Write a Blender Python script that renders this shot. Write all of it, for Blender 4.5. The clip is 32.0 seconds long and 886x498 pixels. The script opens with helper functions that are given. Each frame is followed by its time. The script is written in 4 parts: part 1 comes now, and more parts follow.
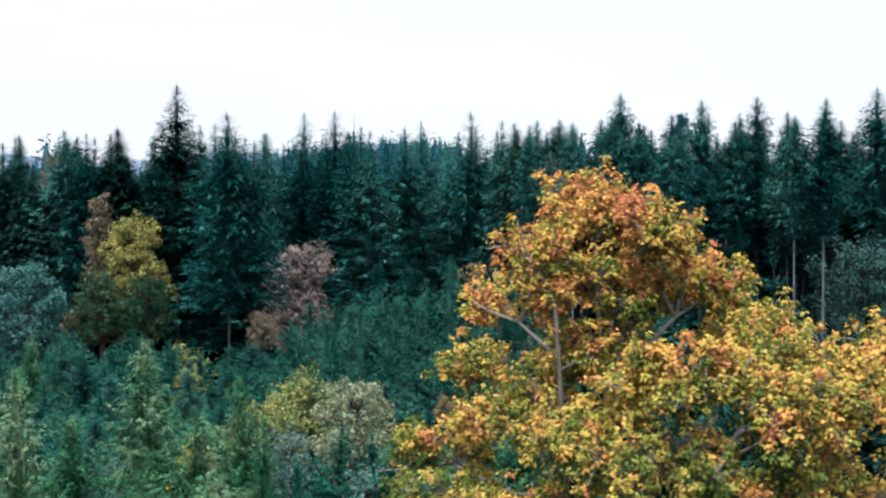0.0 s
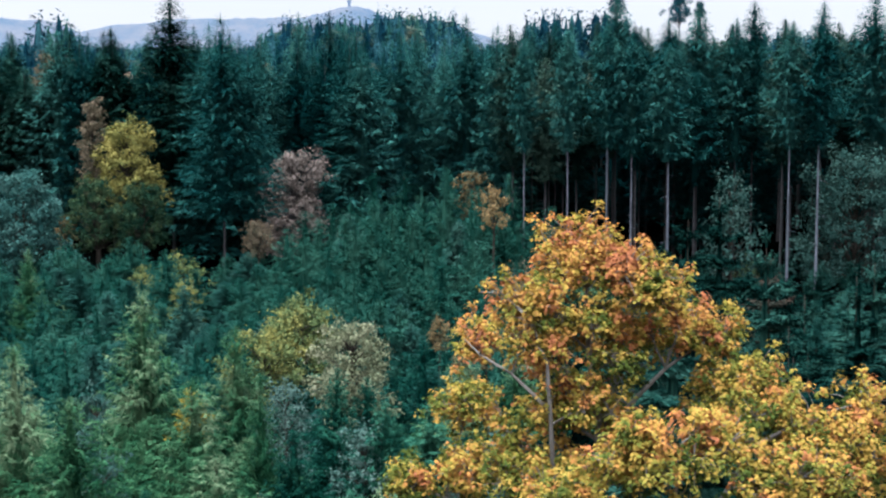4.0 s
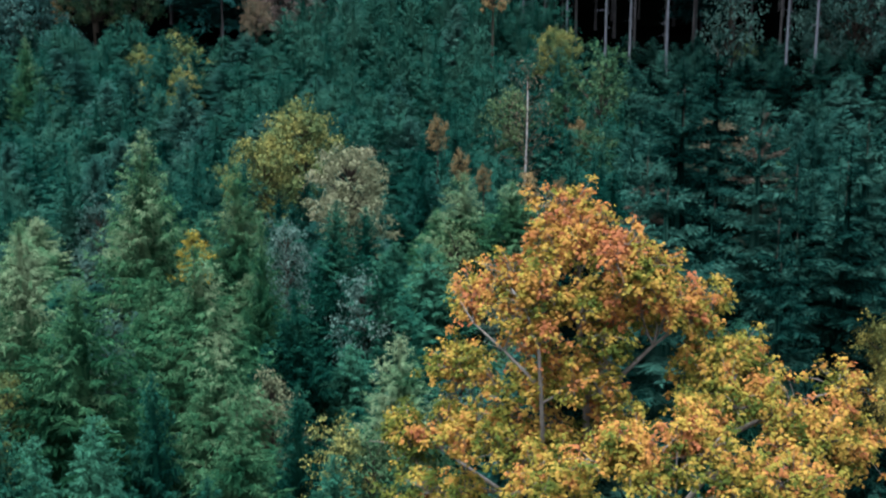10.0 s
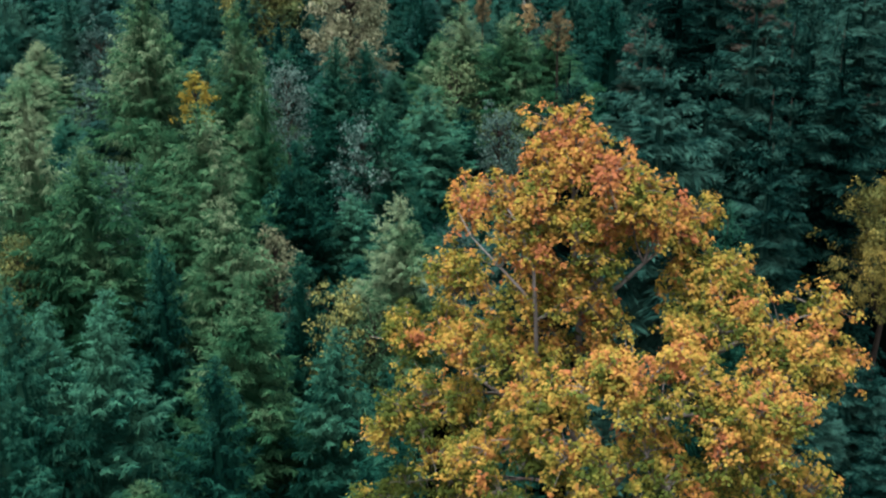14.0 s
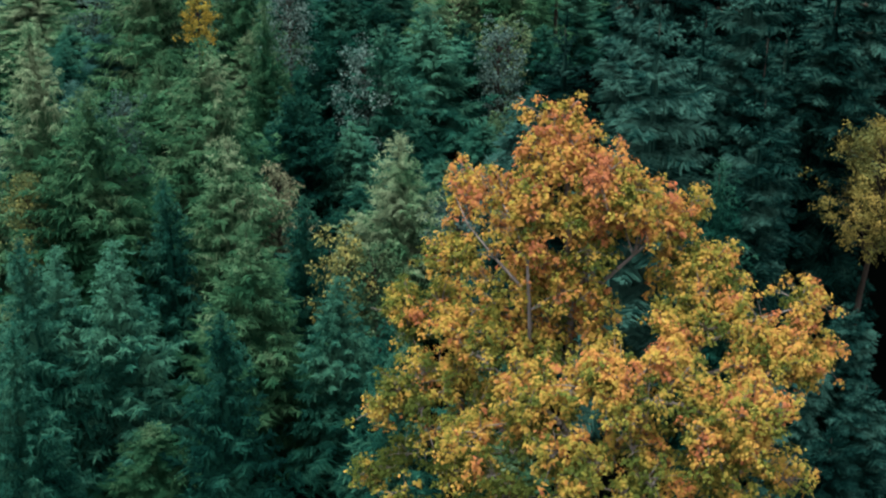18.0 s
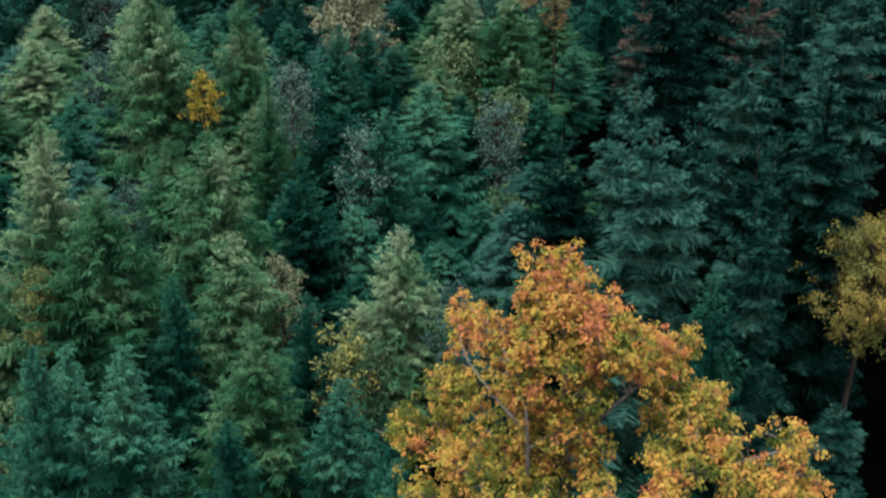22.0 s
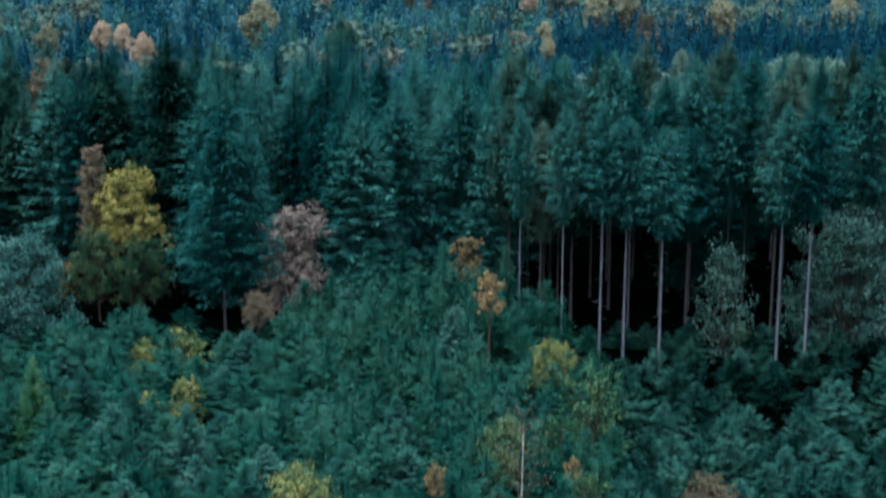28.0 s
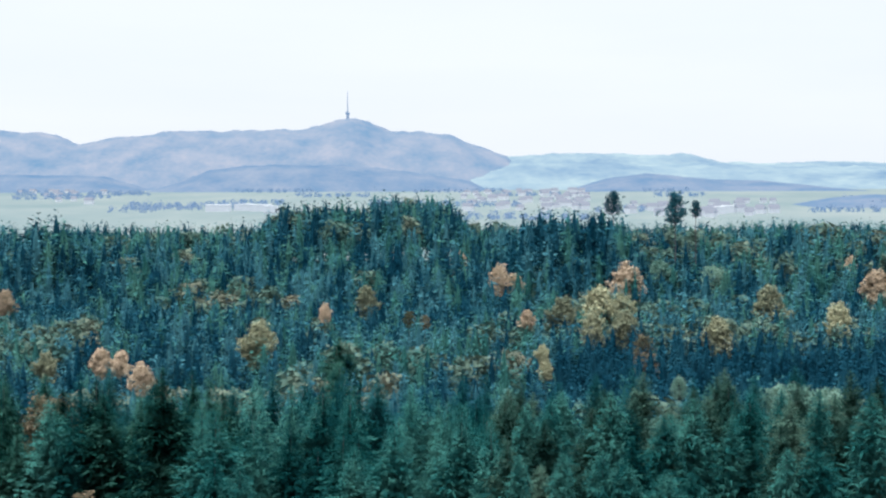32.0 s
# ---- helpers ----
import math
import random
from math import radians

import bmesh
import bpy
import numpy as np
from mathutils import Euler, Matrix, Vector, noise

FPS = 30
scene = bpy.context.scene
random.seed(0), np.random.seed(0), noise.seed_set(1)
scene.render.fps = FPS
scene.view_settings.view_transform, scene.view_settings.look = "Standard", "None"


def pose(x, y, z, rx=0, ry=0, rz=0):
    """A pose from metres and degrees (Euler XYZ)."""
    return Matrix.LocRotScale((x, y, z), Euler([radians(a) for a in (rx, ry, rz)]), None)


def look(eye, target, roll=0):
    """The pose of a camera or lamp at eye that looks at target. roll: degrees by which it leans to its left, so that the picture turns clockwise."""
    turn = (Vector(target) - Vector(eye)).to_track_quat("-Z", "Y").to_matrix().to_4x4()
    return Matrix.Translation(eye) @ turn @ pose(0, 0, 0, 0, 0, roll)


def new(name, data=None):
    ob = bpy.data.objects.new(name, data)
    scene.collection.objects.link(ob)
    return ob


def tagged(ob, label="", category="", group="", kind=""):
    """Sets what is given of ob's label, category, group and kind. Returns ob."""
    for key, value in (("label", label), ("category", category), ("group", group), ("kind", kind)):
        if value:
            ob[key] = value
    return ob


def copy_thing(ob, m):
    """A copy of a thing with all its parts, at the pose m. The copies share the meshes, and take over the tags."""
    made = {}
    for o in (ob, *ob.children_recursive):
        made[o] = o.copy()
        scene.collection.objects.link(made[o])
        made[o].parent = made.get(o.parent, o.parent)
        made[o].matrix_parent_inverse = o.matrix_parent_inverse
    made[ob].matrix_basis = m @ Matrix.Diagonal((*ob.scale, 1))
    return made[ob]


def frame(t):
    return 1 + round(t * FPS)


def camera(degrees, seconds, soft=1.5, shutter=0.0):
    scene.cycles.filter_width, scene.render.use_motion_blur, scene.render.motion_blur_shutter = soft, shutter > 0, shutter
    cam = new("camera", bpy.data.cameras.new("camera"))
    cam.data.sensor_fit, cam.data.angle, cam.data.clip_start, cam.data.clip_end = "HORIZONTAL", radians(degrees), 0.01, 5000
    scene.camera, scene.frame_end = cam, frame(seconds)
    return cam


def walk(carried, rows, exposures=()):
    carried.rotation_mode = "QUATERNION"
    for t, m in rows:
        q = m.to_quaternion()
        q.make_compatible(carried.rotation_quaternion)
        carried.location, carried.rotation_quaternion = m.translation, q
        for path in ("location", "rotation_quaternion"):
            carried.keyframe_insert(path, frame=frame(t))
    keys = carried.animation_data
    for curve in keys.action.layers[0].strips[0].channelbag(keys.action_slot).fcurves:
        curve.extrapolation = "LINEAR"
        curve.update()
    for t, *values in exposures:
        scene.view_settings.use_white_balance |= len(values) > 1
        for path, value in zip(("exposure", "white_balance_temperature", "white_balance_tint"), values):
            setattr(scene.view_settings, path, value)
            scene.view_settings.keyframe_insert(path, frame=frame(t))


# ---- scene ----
cam = camera(29.86, 32.0, soft=2.3, shutter=0.9)
PATH = [
    (0, look((-0.000, -0.000, 17.033), (-0.548, 99.949, 13.876), -0.16)),
    (0.5, look((0.008, 0.122, 17.556), (-0.481, 100.044, 13.642), -0.15)),
    (1, look((-0.014, 0.157, 18.106), (-0.424, 100.041, 13.318), -0.13)),
    (1.5, look((0.018, 0.094, 18.627), (-0.356, 99.925, 12.822), -0.12)),
    (2, look((0.061, -0.012, 19.150), (-0.318, 99.737, 12.077), -0.11)),
    (2.5, look((0.064, -0.119, 19.681), (-0.299, 99.533, 11.354), -0.10)),
    (3, look((0.057, -0.095, 20.228), (-0.269, 99.478, 11.008), -0.09)),
    (3.5, look((0.052, -0.008, 20.754), (-0.256, 99.466, 10.516), -0.08)),
    (5.5, look((0.136, 0.106, 22.853), (-0.150, 99.048, 8.346), 0.01)),
    (6, look((0.168, 0.126, 23.384), (-0.131, 98.896, 7.751), 0.02)),
    (6.5, look((0.172, 0.142, 23.904), (-0.119, 98.704, 7.013), 0.02)),
    (7, look((0.160, 0.183, 24.433), (-0.117, 98.504, 6.185), 0.05)),
    (7.5, look((0.153, 0.253, 24.948), (-0.133, 98.290, 5.237), 0.05)),
    (8, look((0.166, 0.304, 25.467), (-0.151, 98.014, 4.193), 0.07)),
    (8.5, look((0.168, 0.324, 25.975), (-0.135, 97.664, 3.067), 0.12)),
    (9, look((0.145, 0.363, 26.466), (-0.136, 97.281, 1.834), 0.16)),
    (9.5, look((0.136, 0.353, 26.929), (-0.108, 96.836, 0.642), 0.19)),
    (10, look((0.133, 0.368, 27.472), (-0.083, 96.332, -0.648), 0.22)),
    (10.5, look((0.129, 0.392, 27.927), (-0.075, 95.879, -1.775), 0.25)),
    (11, look((0.119, 0.435, 28.470), (-0.085, 95.330, -3.071), 0.28)),
    (11.5, look((0.113, 0.466, 28.927), (-0.078, 94.823, -4.192), 0.30)),
    (12, look((0.117, 0.472, 29.421), (-0.055, 94.194, -5.452), 0.34)),
    (12.5, look((0.123, 0.442, 29.879), (0.001, 93.578, -6.531), 0.39)),
    (13, look((0.108, 0.421, 30.382), (0.036, 92.873, -7.732), 0.45)),
    (13.5, look((0.095, 0.431, 30.849), (0.049, 92.233, -8.805), 0.46)),
    (14, look((0.117, 0.409, 31.380), (0.050, 91.473, -9.941), 0.46)),
    (14.5, look((0.143, 0.457, 31.890), (0.041, 90.801, -10.981), 0.46)),
    (15, look((0.184, 0.571, 32.410), (0.042, 90.096, -12.147), 0.48)),
    (15.5, look((0.230, 0.560, 32.865), (0.048, 89.370, -13.100), 0.51)),
    (17.5, look((0.219, 0.671, 34.914), (0.093, 87.590, -14.533), 0.58)),
    (18, look((0.197, 0.725, 35.441), (0.098, 87.417, -14.404), 0.60)),
    (18.5, look((0.187, 0.771, 35.902), (0.089, 87.419, -14.018), 0.64)),
    (19, look((0.191, 0.788, 36.443), (0.064, 87.410, -13.523), 0.65)),
    (19.5, look((0.191, 0.784, 36.941), (0.055, 87.387, -13.058), 0.66)),
    (20, look((0.174, 0.792, 37.502), (0.081, 87.372, -12.536), 0.68)),
    (20.5, look((0.129, 0.832, 38.029), (0.101, 87.358, -12.103), 0.71)),
    (21, look((0.088, 0.870, 38.608), (0.123, 87.358, -11.590), 0.74)),
    (21.5, look((0.047, 0.894, 39.053), (0.132, 87.392, -11.127), 0.77)),
    (22, look((0.011, 1.013, 39.535), (0.126, 87.714, -10.293), 0.79)),
    (22.5, look((0.011, 1.068, 39.958), (0.112, 88.348, -8.850), 0.80)),
    (23, look((0.033, 1.151, 40.517), (0.076, 89.345, -6.620), 0.81)),
    (23.5, look((0.069, 1.224, 41.013), (0.070, 90.505, -4.031), 0.78)),
    (24, look((0.085, 1.335, 41.549), (0.037, 91.868, -0.922), 0.74)),
    (24.5, look((0.095, 1.436, 42.058), (0.026, 92.999, 1.855), 0.68)),
    (25, look((0.098, 1.455, 42.636), (0.003, 94.138, 5.086), 0.59)),
    (25.5, look((0.091, 1.427, 43.156), (-0.034, 95.036, 7.982), 0.51)),
    (26, look((0.106, 1.430, 43.680), (-0.026, 96.037, 11.284), 0.42)),
    (26.5, look((0.139, 1.490, 44.279), (-0.005, 96.864, 14.218), 0.35)),
    (28.5, look((0.091, 2.245, 47.130), (-0.010, 100.212, 27.067), 0.21)),
    (29, look((0.091, 2.422, 47.765), (0.008, 100.924, 30.522), 0.19)),
    (29.5, look((0.117, 2.597, 48.412), (0.030, 101.495, 33.612), 0.15)),
    (30, look((0.235, 2.844, 49.057), (0.114, 102.101, 36.891), 0.10)),
    (30.5, look((0.359, 3.091, 49.656), (0.206, 102.638, 40.159), 0.04)),
    (31, look((0.463, 3.292, 50.245), (0.293, 103.047, 43.243), -0.03)),
    (31.5, look((0.526, 3.439, 50.776), (0.349, 103.272, 45.009), -0.10)),
    (32, look((0.576, 3.557, 51.248), (0.390, 103.413, 45.888), -0.19)),
]
walk(cam, PATH, exposures=[(0, 1.68, 5850, 11), (3, 1.62, 5780, 11), (7, 1.38, 5800, 9), (11, 1.18, 5900, 10), (14, 1.02, 6280, 13), (22, 0.92, 6320, 14), (26, 0.96, 6150, 9), (28.5, 1.36, 5440, 8), (30, 1.5, 5800, 8), (32, 1.56, 5980, 8)])

# ---- world and light: overcast autumn day ----
SUN_ELEVATION, SUN_ROTATION = radians(72), radians(245)
world = bpy.data.worlds.new("overcast_sky")
scene.world = world
world.use_nodes = True
wn, wl = world.node_tree.nodes, world.node_tree.links
wn.clear()
w_out = wn.new("ShaderNodeOutputWorld")
w_sky = wn.new("ShaderNodeTexSky")
w_sky.sky_type, w_sky.sun_disc = "NISHITA", False
w_sky.sun_elevation, w_sky.sun_rotation = SUN_ELEVATION, SUN_ROTATION
w_clear = wn.new("ShaderNodeBackground")
w_clear.inputs["Strength"].default_value = 0.05
wl.new(w_sky.outputs["Color"], w_clear.inputs["Color"])
w_coord = wn.new("ShaderNodeTexCoord")
w_map = wn.new("ShaderNodeMapping")
w_map.inputs["Scale"].default_value = (2.0, 2.0, 14.0)
wl.new(w_coord.outputs["Generated"], w_map.inputs["Vector"])
w_noise = wn.new("ShaderNodeTexNoise")
w_noise.inputs["Scale"].default_value, w_noise.inputs["Detail"].default_value = 1.6, 5.0
wl.new(w_map.outputs["Vector"], w_noise.inputs["Vector"])
w_ramp = wn.new("ShaderNodeValToRGB")
w_ramp.color_ramp.elements[0].position, w_ramp.color_ramp.elements[0].color = 0.35, (0.945, 0.945, 0.955, 1)
w_ramp.color_ramp.elements[1].position, w_ramp.color_ramp.elements[1].color = 0.65, (0.985, 0.975, 0.975, 1)
wl.new(w_noise.outputs["Fac"], w_ramp.inputs["Fac"])
w_cloud = wn.new("ShaderNodeBackground")
w_sep = wn.new("ShaderNodeSeparateXYZ")
wl.new(w_coord.outputs["Generated"], w_sep.inputs[0])
w_zen = wn.new("ShaderNodeMapRange")
w_zen.inputs["From Min"].default_value, w_zen.inputs["From Max"].default_value = 0.2, 0.9
w_zen.inputs["To Min"].default_value, w_zen.inputs["To Max"].default_value = 0.345, 2.4
wl.new(w_sep.outputs["Z"], w_zen.inputs["Value"])
wl.new(w_zen.outputs["Result"], w_cloud.inputs["Strength"])
wl.new(w_ramp.outputs["Color"], w_cloud.inputs["Color"])
w_mix = wn.new("ShaderNodeMixShader")
w_mix.inputs["Fac"].default_value = 0.93
wl.new(w_clear.outputs["Background"], w_mix.inputs[1])
wl.new(w_cloud.outputs["Background"], w_mix.inputs[2])
wl.new(w_mix.outputs["Shader"], w_out.inputs["Surface"])

sun = new("sun", bpy.data.lights.new("sun", "SUN"))
sun.data.energy, sun.data.angle, sun.data.color = 2.4, radians(24), (1.0, 0.95, 0.88)
sun.matrix_world = look((-38, -18, 130), (0, 0, 0))


# ---- materials ----
def mix_rgb(nodes, links, a, b, fac):
    m = nodes.new("ShaderNodeMix")
    m.data_type = "RGBA"
    for sock, val in ((m.inputs[6], a), (m.inputs[7], b), (m.inputs[0], fac)):
        if isinstance(val, (tuple, list)):
            sock.default_value = (*val, 1)
        elif isinstance(val, (int, float)):
            sock.default_value = val
        else:
            links.new(val, sock)
    return m.outputs[2]


def math_node(nodes, links, op, a, b):
    m = nodes.new("ShaderNodeMath")
    m.operation = op
    for sock, val in zip(m.inputs, (a, b)):
        if isinstance(val, (int, float)):
            sock.default_value = val
        else:
            links.new(val, sock)
    return m.outputs[0]


def foliage(name, colours, scale=0.6, spread=0.3, thin=0.1, rough=0.8, tree=0.35, rise=None, fleck=0.22, vary=1.6):
    """Leaves or needles: a colour range by clump noise and single leaf, shifted from tree to tree and by height (rise),
    slightly translucent.
    """
    mat = bpy.data.materials.new(name)
    mat.use_nodes = True
    n, l = mat.node_tree.nodes, mat.node_tree.links
    bsdf, out = n["Principled BSDF"], n["Material Output"]
    geo, info, co = n.new("ShaderNodeNewGeometry"), n.new("ShaderNodeObjectInfo"), n.new("ShaderNodeTexCoord")
    noi = n.new("ShaderNodeTexNoise")
    noi.noise_dimensions = "4D"
    noi.inputs["Scale"].default_value, noi.inputs["Detail"].default_value = scale, 3.0
    l.new(co.outputs["Object"], noi.inputs["Vector"])
    l.new(math_node(n, l, "MULTIPLY", info.outputs["Random"], 40.0), noi.inputs["W"])
    a = math_node(n, l, "MULTIPLY", math_node(n, l, "SUBTRACT", noi.outputs["Fac"], 0.5), vary)
    b = math_node(n, l, "MULTIPLY", math_node(n, l, "SUBTRACT", geo.outputs["Random Per Island"], 0.5), spread)
    c = math_node(n, l, "MULTIPLY", math_node(n, l, "SUBTRACT", info.outputs["Random"], 0.5), tree * 1.6)
    s = math_node(n, l, "ADD", math_node(n, l, "ADD", a, b), math_node(n, l, "ADD", c, 0.5))
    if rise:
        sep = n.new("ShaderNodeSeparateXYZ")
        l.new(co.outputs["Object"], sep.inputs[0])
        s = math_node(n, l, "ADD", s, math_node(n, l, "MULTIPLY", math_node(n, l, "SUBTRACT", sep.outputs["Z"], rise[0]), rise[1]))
    ramp = n.new("ShaderNodeValToRGB")
    els = ramp.color_ramp.elements
    for k, col in enumerate(colours):
        pos = 0.1 + 0.8 * k / (len(colours) - 1)
        e = els[k] if k < 2 else els.new(pos)
        e.position, e.color = pos, (*(0.45 * q for q in col), 1)
    l.new(s, ramp.inputs["Fac"])
    val = n.new("ShaderNodeHueSaturation")
    l.new(ramp.outputs["Color"], val.inputs["Color"])
    v = math_node(n, l, "ADD", math_node(n, l, "MULTIPLY", geo.outputs["Random Per Island"], fleck), 1 - fleck / 2)
    v2 = math_node(n, l, "MULTIPLY", v, math_node(n, l, "ADD", math_node(n, l, "MULTIPLY", info.outputs["Random"], tree), 1 - tree / 2))
    l.new(v2, val.inputs["Value"])
    l.new(val.outputs["Color"], bsdf.inputs["Base Color"])
    bsdf.inputs["Roughness"].default_value = rough
    bsdf.inputs["Specular IOR Level"].default_value = 0.0
    tr = n.new("ShaderNodeBsdfTranslucent")
    l.new(val.outputs["Color"], tr.inputs["Color"])
    mx = n.new("ShaderNodeMixShader")
    mx.inputs["Fac"].default_value = thin
    l.new(bsdf.outputs[0], mx.inputs[1])
    l.new(tr.outputs[0], mx.inputs[2])
    l.new(mx.outputs[0], out.inputs["Surface"])
    return mat


def rough_mat(name, c1, c2, scale, rough=0.85, bump=0.3, airlight=None, stretch=(1, 1, 1), detail=6.0):
    """A matt surface of two colours broken up at two scales, with fine relief."""
    mat = bpy.data.materials.new(name)
    mat.use_nodes = True
    n, l = mat.node_tree.nodes, mat.node_tree.links
    bsdf = n["Principled BSDF"]
    co, mp = n.new("ShaderNodeTexCoord"), n.new("ShaderNodeMapping")
    mp.inputs["Scale"].default_value = stretch
    l.new(co.outputs["Object"], mp.inputs["Vector"])
    noi, fine = n.new("ShaderNodeTexNoise"), n.new("ShaderNodeTexNoise")
    noi.inputs["Scale"].default_value, noi.inputs["Detail"].default_value = scale, detail
    fine.inputs["Scale"].default_value, fine.inputs["Detail"].default_value = scale * 7, 4.0
    l.new(mp.outputs[0], noi.inputs["Vector"])
    l.new(mp.outputs[0], fine.inputs["Vector"])
    f = math_node(n, l, "ADD", math_node(n, l, "MULTIPLY", noi.outputs["Fac"], 1.6), math_node(n, l, "MULTIPLY", fine.outputs["Fac"], 0.8))
    f = math_node(n, l, "SUBTRACT", f, 0.7)
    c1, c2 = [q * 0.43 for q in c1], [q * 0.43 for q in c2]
    col = mix_rgb(n, l, c1, c2, f)
    l.new(col, bsdf.inputs["Base Color"])
    bsdf.inputs["Roughness"].default_value = rough
    bsdf.inputs["Specular IOR Level"].default_value = 0.0
    if bump:
        b = n.new("ShaderNodeBump")
        b.inputs["Strength"].default_value = bump
        l.new(fine.outputs["Fac"], b.inputs["Height"])
        l.new(b.outputs[0], bsdf.inputs["Normal"])
    # an even bluish emission stands in for haze over far things
    if airlight:
        bsdf.inputs["Emission Color"].default_value = (*(0.64 * q for q in airlight), 1)
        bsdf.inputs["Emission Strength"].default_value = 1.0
    return mat


# light from above put into the colour: needles get lighter with height
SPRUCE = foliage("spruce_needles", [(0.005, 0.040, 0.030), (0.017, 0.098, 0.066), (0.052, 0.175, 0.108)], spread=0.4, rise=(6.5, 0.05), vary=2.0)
THICKET = foliage("young_spruce_needles", [(0.004, 0.036, 0.028), (0.014, 0.082, 0.061), (0.046, 0.142, 0.100)], scale=0.3, spread=0.4)
SPRUCE_BLUE = foliage("blue_spruce_needles", [(0.020, 0.085, 0.070), (0.036, 0.130, 0.105), (0.070, 0.17, 0.135)])
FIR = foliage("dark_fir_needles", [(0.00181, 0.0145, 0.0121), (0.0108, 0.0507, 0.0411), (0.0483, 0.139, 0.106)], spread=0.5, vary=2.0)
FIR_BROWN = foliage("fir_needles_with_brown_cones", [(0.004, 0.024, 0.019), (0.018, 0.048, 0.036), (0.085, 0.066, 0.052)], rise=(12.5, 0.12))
# by height: pale larch tips, and top light put into the colour
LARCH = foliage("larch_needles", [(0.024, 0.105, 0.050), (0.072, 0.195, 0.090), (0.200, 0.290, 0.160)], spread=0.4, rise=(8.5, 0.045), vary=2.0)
TALL = foliage("tall_spruce_needles", [(0.00605, 0.0524, 0.0545), (0.0202, 0.107, 0.0996), (0.0524, 0.169, 0.143)], spread=0.4, tree=0.6)
TALL_OLIVE = foliage("tall_olive_spruce_needles", [(0.0144, 0.0495, 0.0414), (0.0405, 0.099, 0.0765), (0.0855, 0.153, 0.113)], spread=0.4, tree=0.5)
# stands farther off: distance haze is tinted blue into these needle and leaf colours
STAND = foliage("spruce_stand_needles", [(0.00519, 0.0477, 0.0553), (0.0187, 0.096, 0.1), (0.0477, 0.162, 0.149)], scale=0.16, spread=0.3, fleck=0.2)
FAR = foliage("hazed_spruce_needles", [(0.00807, 0.0484, 0.0724), (0.0243, 0.0942, 0.123), (0.0579, 0.161, 0.185)], scale=0.08, spread=0.2, fleck=0.2)
FAR_DARK = foliage("hazed_dark_spruce_needles", [(0.00666, 0.0433, 0.0708), (0.0183, 0.08, 0.116), (0.0467, 0.144, 0.181)], scale=0.08, spread=0.2, fleck=0.2)
FAR_GREEN = foliage("hazed_green_spruce_needles", [(0.0147, 0.0712, 0.069), (0.0389, 0.13, 0.116), (0.0805, 0.201, 0.163)], scale=0.08, spread=0.2, fleck=0.2)
FAR_LEAF = foliage("hazed_mixed_leaves", [(0.0305, 0.0854, 0.0841), (0.061, 0.128, 0.11), (0.11, 0.159, 0.123), (0.183, 0.171, 0.123)], scale=0.05, spread=0.15, fleck=0.2)
# autumn and green trees far off, their leaf colours lightened to carry haze
HAZEYELLOW = foliage("hazed_yellow_leaves", [(0.155, 0.188, 0.133), (0.276, 0.287, 0.183), (0.409, 0.398, 0.243)])
RUST = foliage("hazed_rust_leaves", [(0.338, 0.286, 0.208), (0.494, 0.377, 0.26), (0.624, 0.481, 0.338)])
HAZEGREEN = foliage("hazed_green_leaves", [(0.075, 0.163, 0.138), (0.125, 0.237, 0.188), (0.2, 0.312, 0.237)])
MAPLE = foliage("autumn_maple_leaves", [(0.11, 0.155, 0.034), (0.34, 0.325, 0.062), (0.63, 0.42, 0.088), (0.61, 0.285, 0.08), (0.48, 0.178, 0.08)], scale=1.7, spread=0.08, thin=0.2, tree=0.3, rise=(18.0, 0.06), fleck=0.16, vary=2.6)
LEMON = foliage("clear_yellow_leaves", [(0.12, 0.165, 0.06), (0.27, 0.265, 0.08), (0.43, 0.375, 0.11)], tree=0.1, vary=2.0)
AMBER = foliage("amber_leaves", [(0.24, 0.24, 0.05), (0.50, 0.38, 0.06), (0.62, 0.40, 0.07)])
GOLD = foliage("golden_leaves", [(0.182, 0.208, 0.065), (0.403, 0.345, 0.091), (0.676, 0.494, 0.13)], vary=2.2)
ORANGE = foliage("orange_leaves", [(0.17, 0.15, 0.08), (0.29, 0.21, 0.10), (0.40, 0.28, 0.13)])
YELLOW = foliage("yellow_green_leaves", [(0.08, 0.15, 0.065), (0.19, 0.235, 0.085), (0.42, 0.39, 0.115)], tree=0.15, vary=2.2)
BEIGE = foliage("faded_beige_leaves", [(0.13, 0.17, 0.10), (0.26, 0.285, 0.165), (0.40, 0.40, 0.26)])
GREY = foliage("grey_green_leaves", [(0.0378, 0.101, 0.0882), (0.0756, 0.16, 0.134), (0.134, 0.222, 0.19)])
GREEN = foliage("dull_green_leaves", [(0.03, 0.10, 0.055), (0.07, 0.155, 0.075), (0.15, 0.22, 0.105)])
BROWN = foliage("brown_leaves", [(0.07, 0.09, 0.055), (0.14, 0.125, 0.08), (0.22, 0.175, 0.12)])
PINK = foliage("dry_russet_leaves", [(0.16, 0.135, 0.115), (0.255, 0.21, 0.185), (0.36, 0.30, 0.265)])
OLIVE = foliage("olive_leaves", [(0.02, 0.065, 0.04), (0.05, 0.105, 0.055), (0.13, 0.17, 0.075)], vary=2.2)
BLUEGREEN = foliage("blue_green_leaves", [(0.03, 0.11, 0.10), (0.065, 0.17, 0.15), (0.12, 0.23, 0.20)])
BARK = rough_mat("spruce_bark", (0.05, 0.05, 0.052), (0.14, 0.138, 0.145), 3.0, stretch=(1, 1, 0.3))
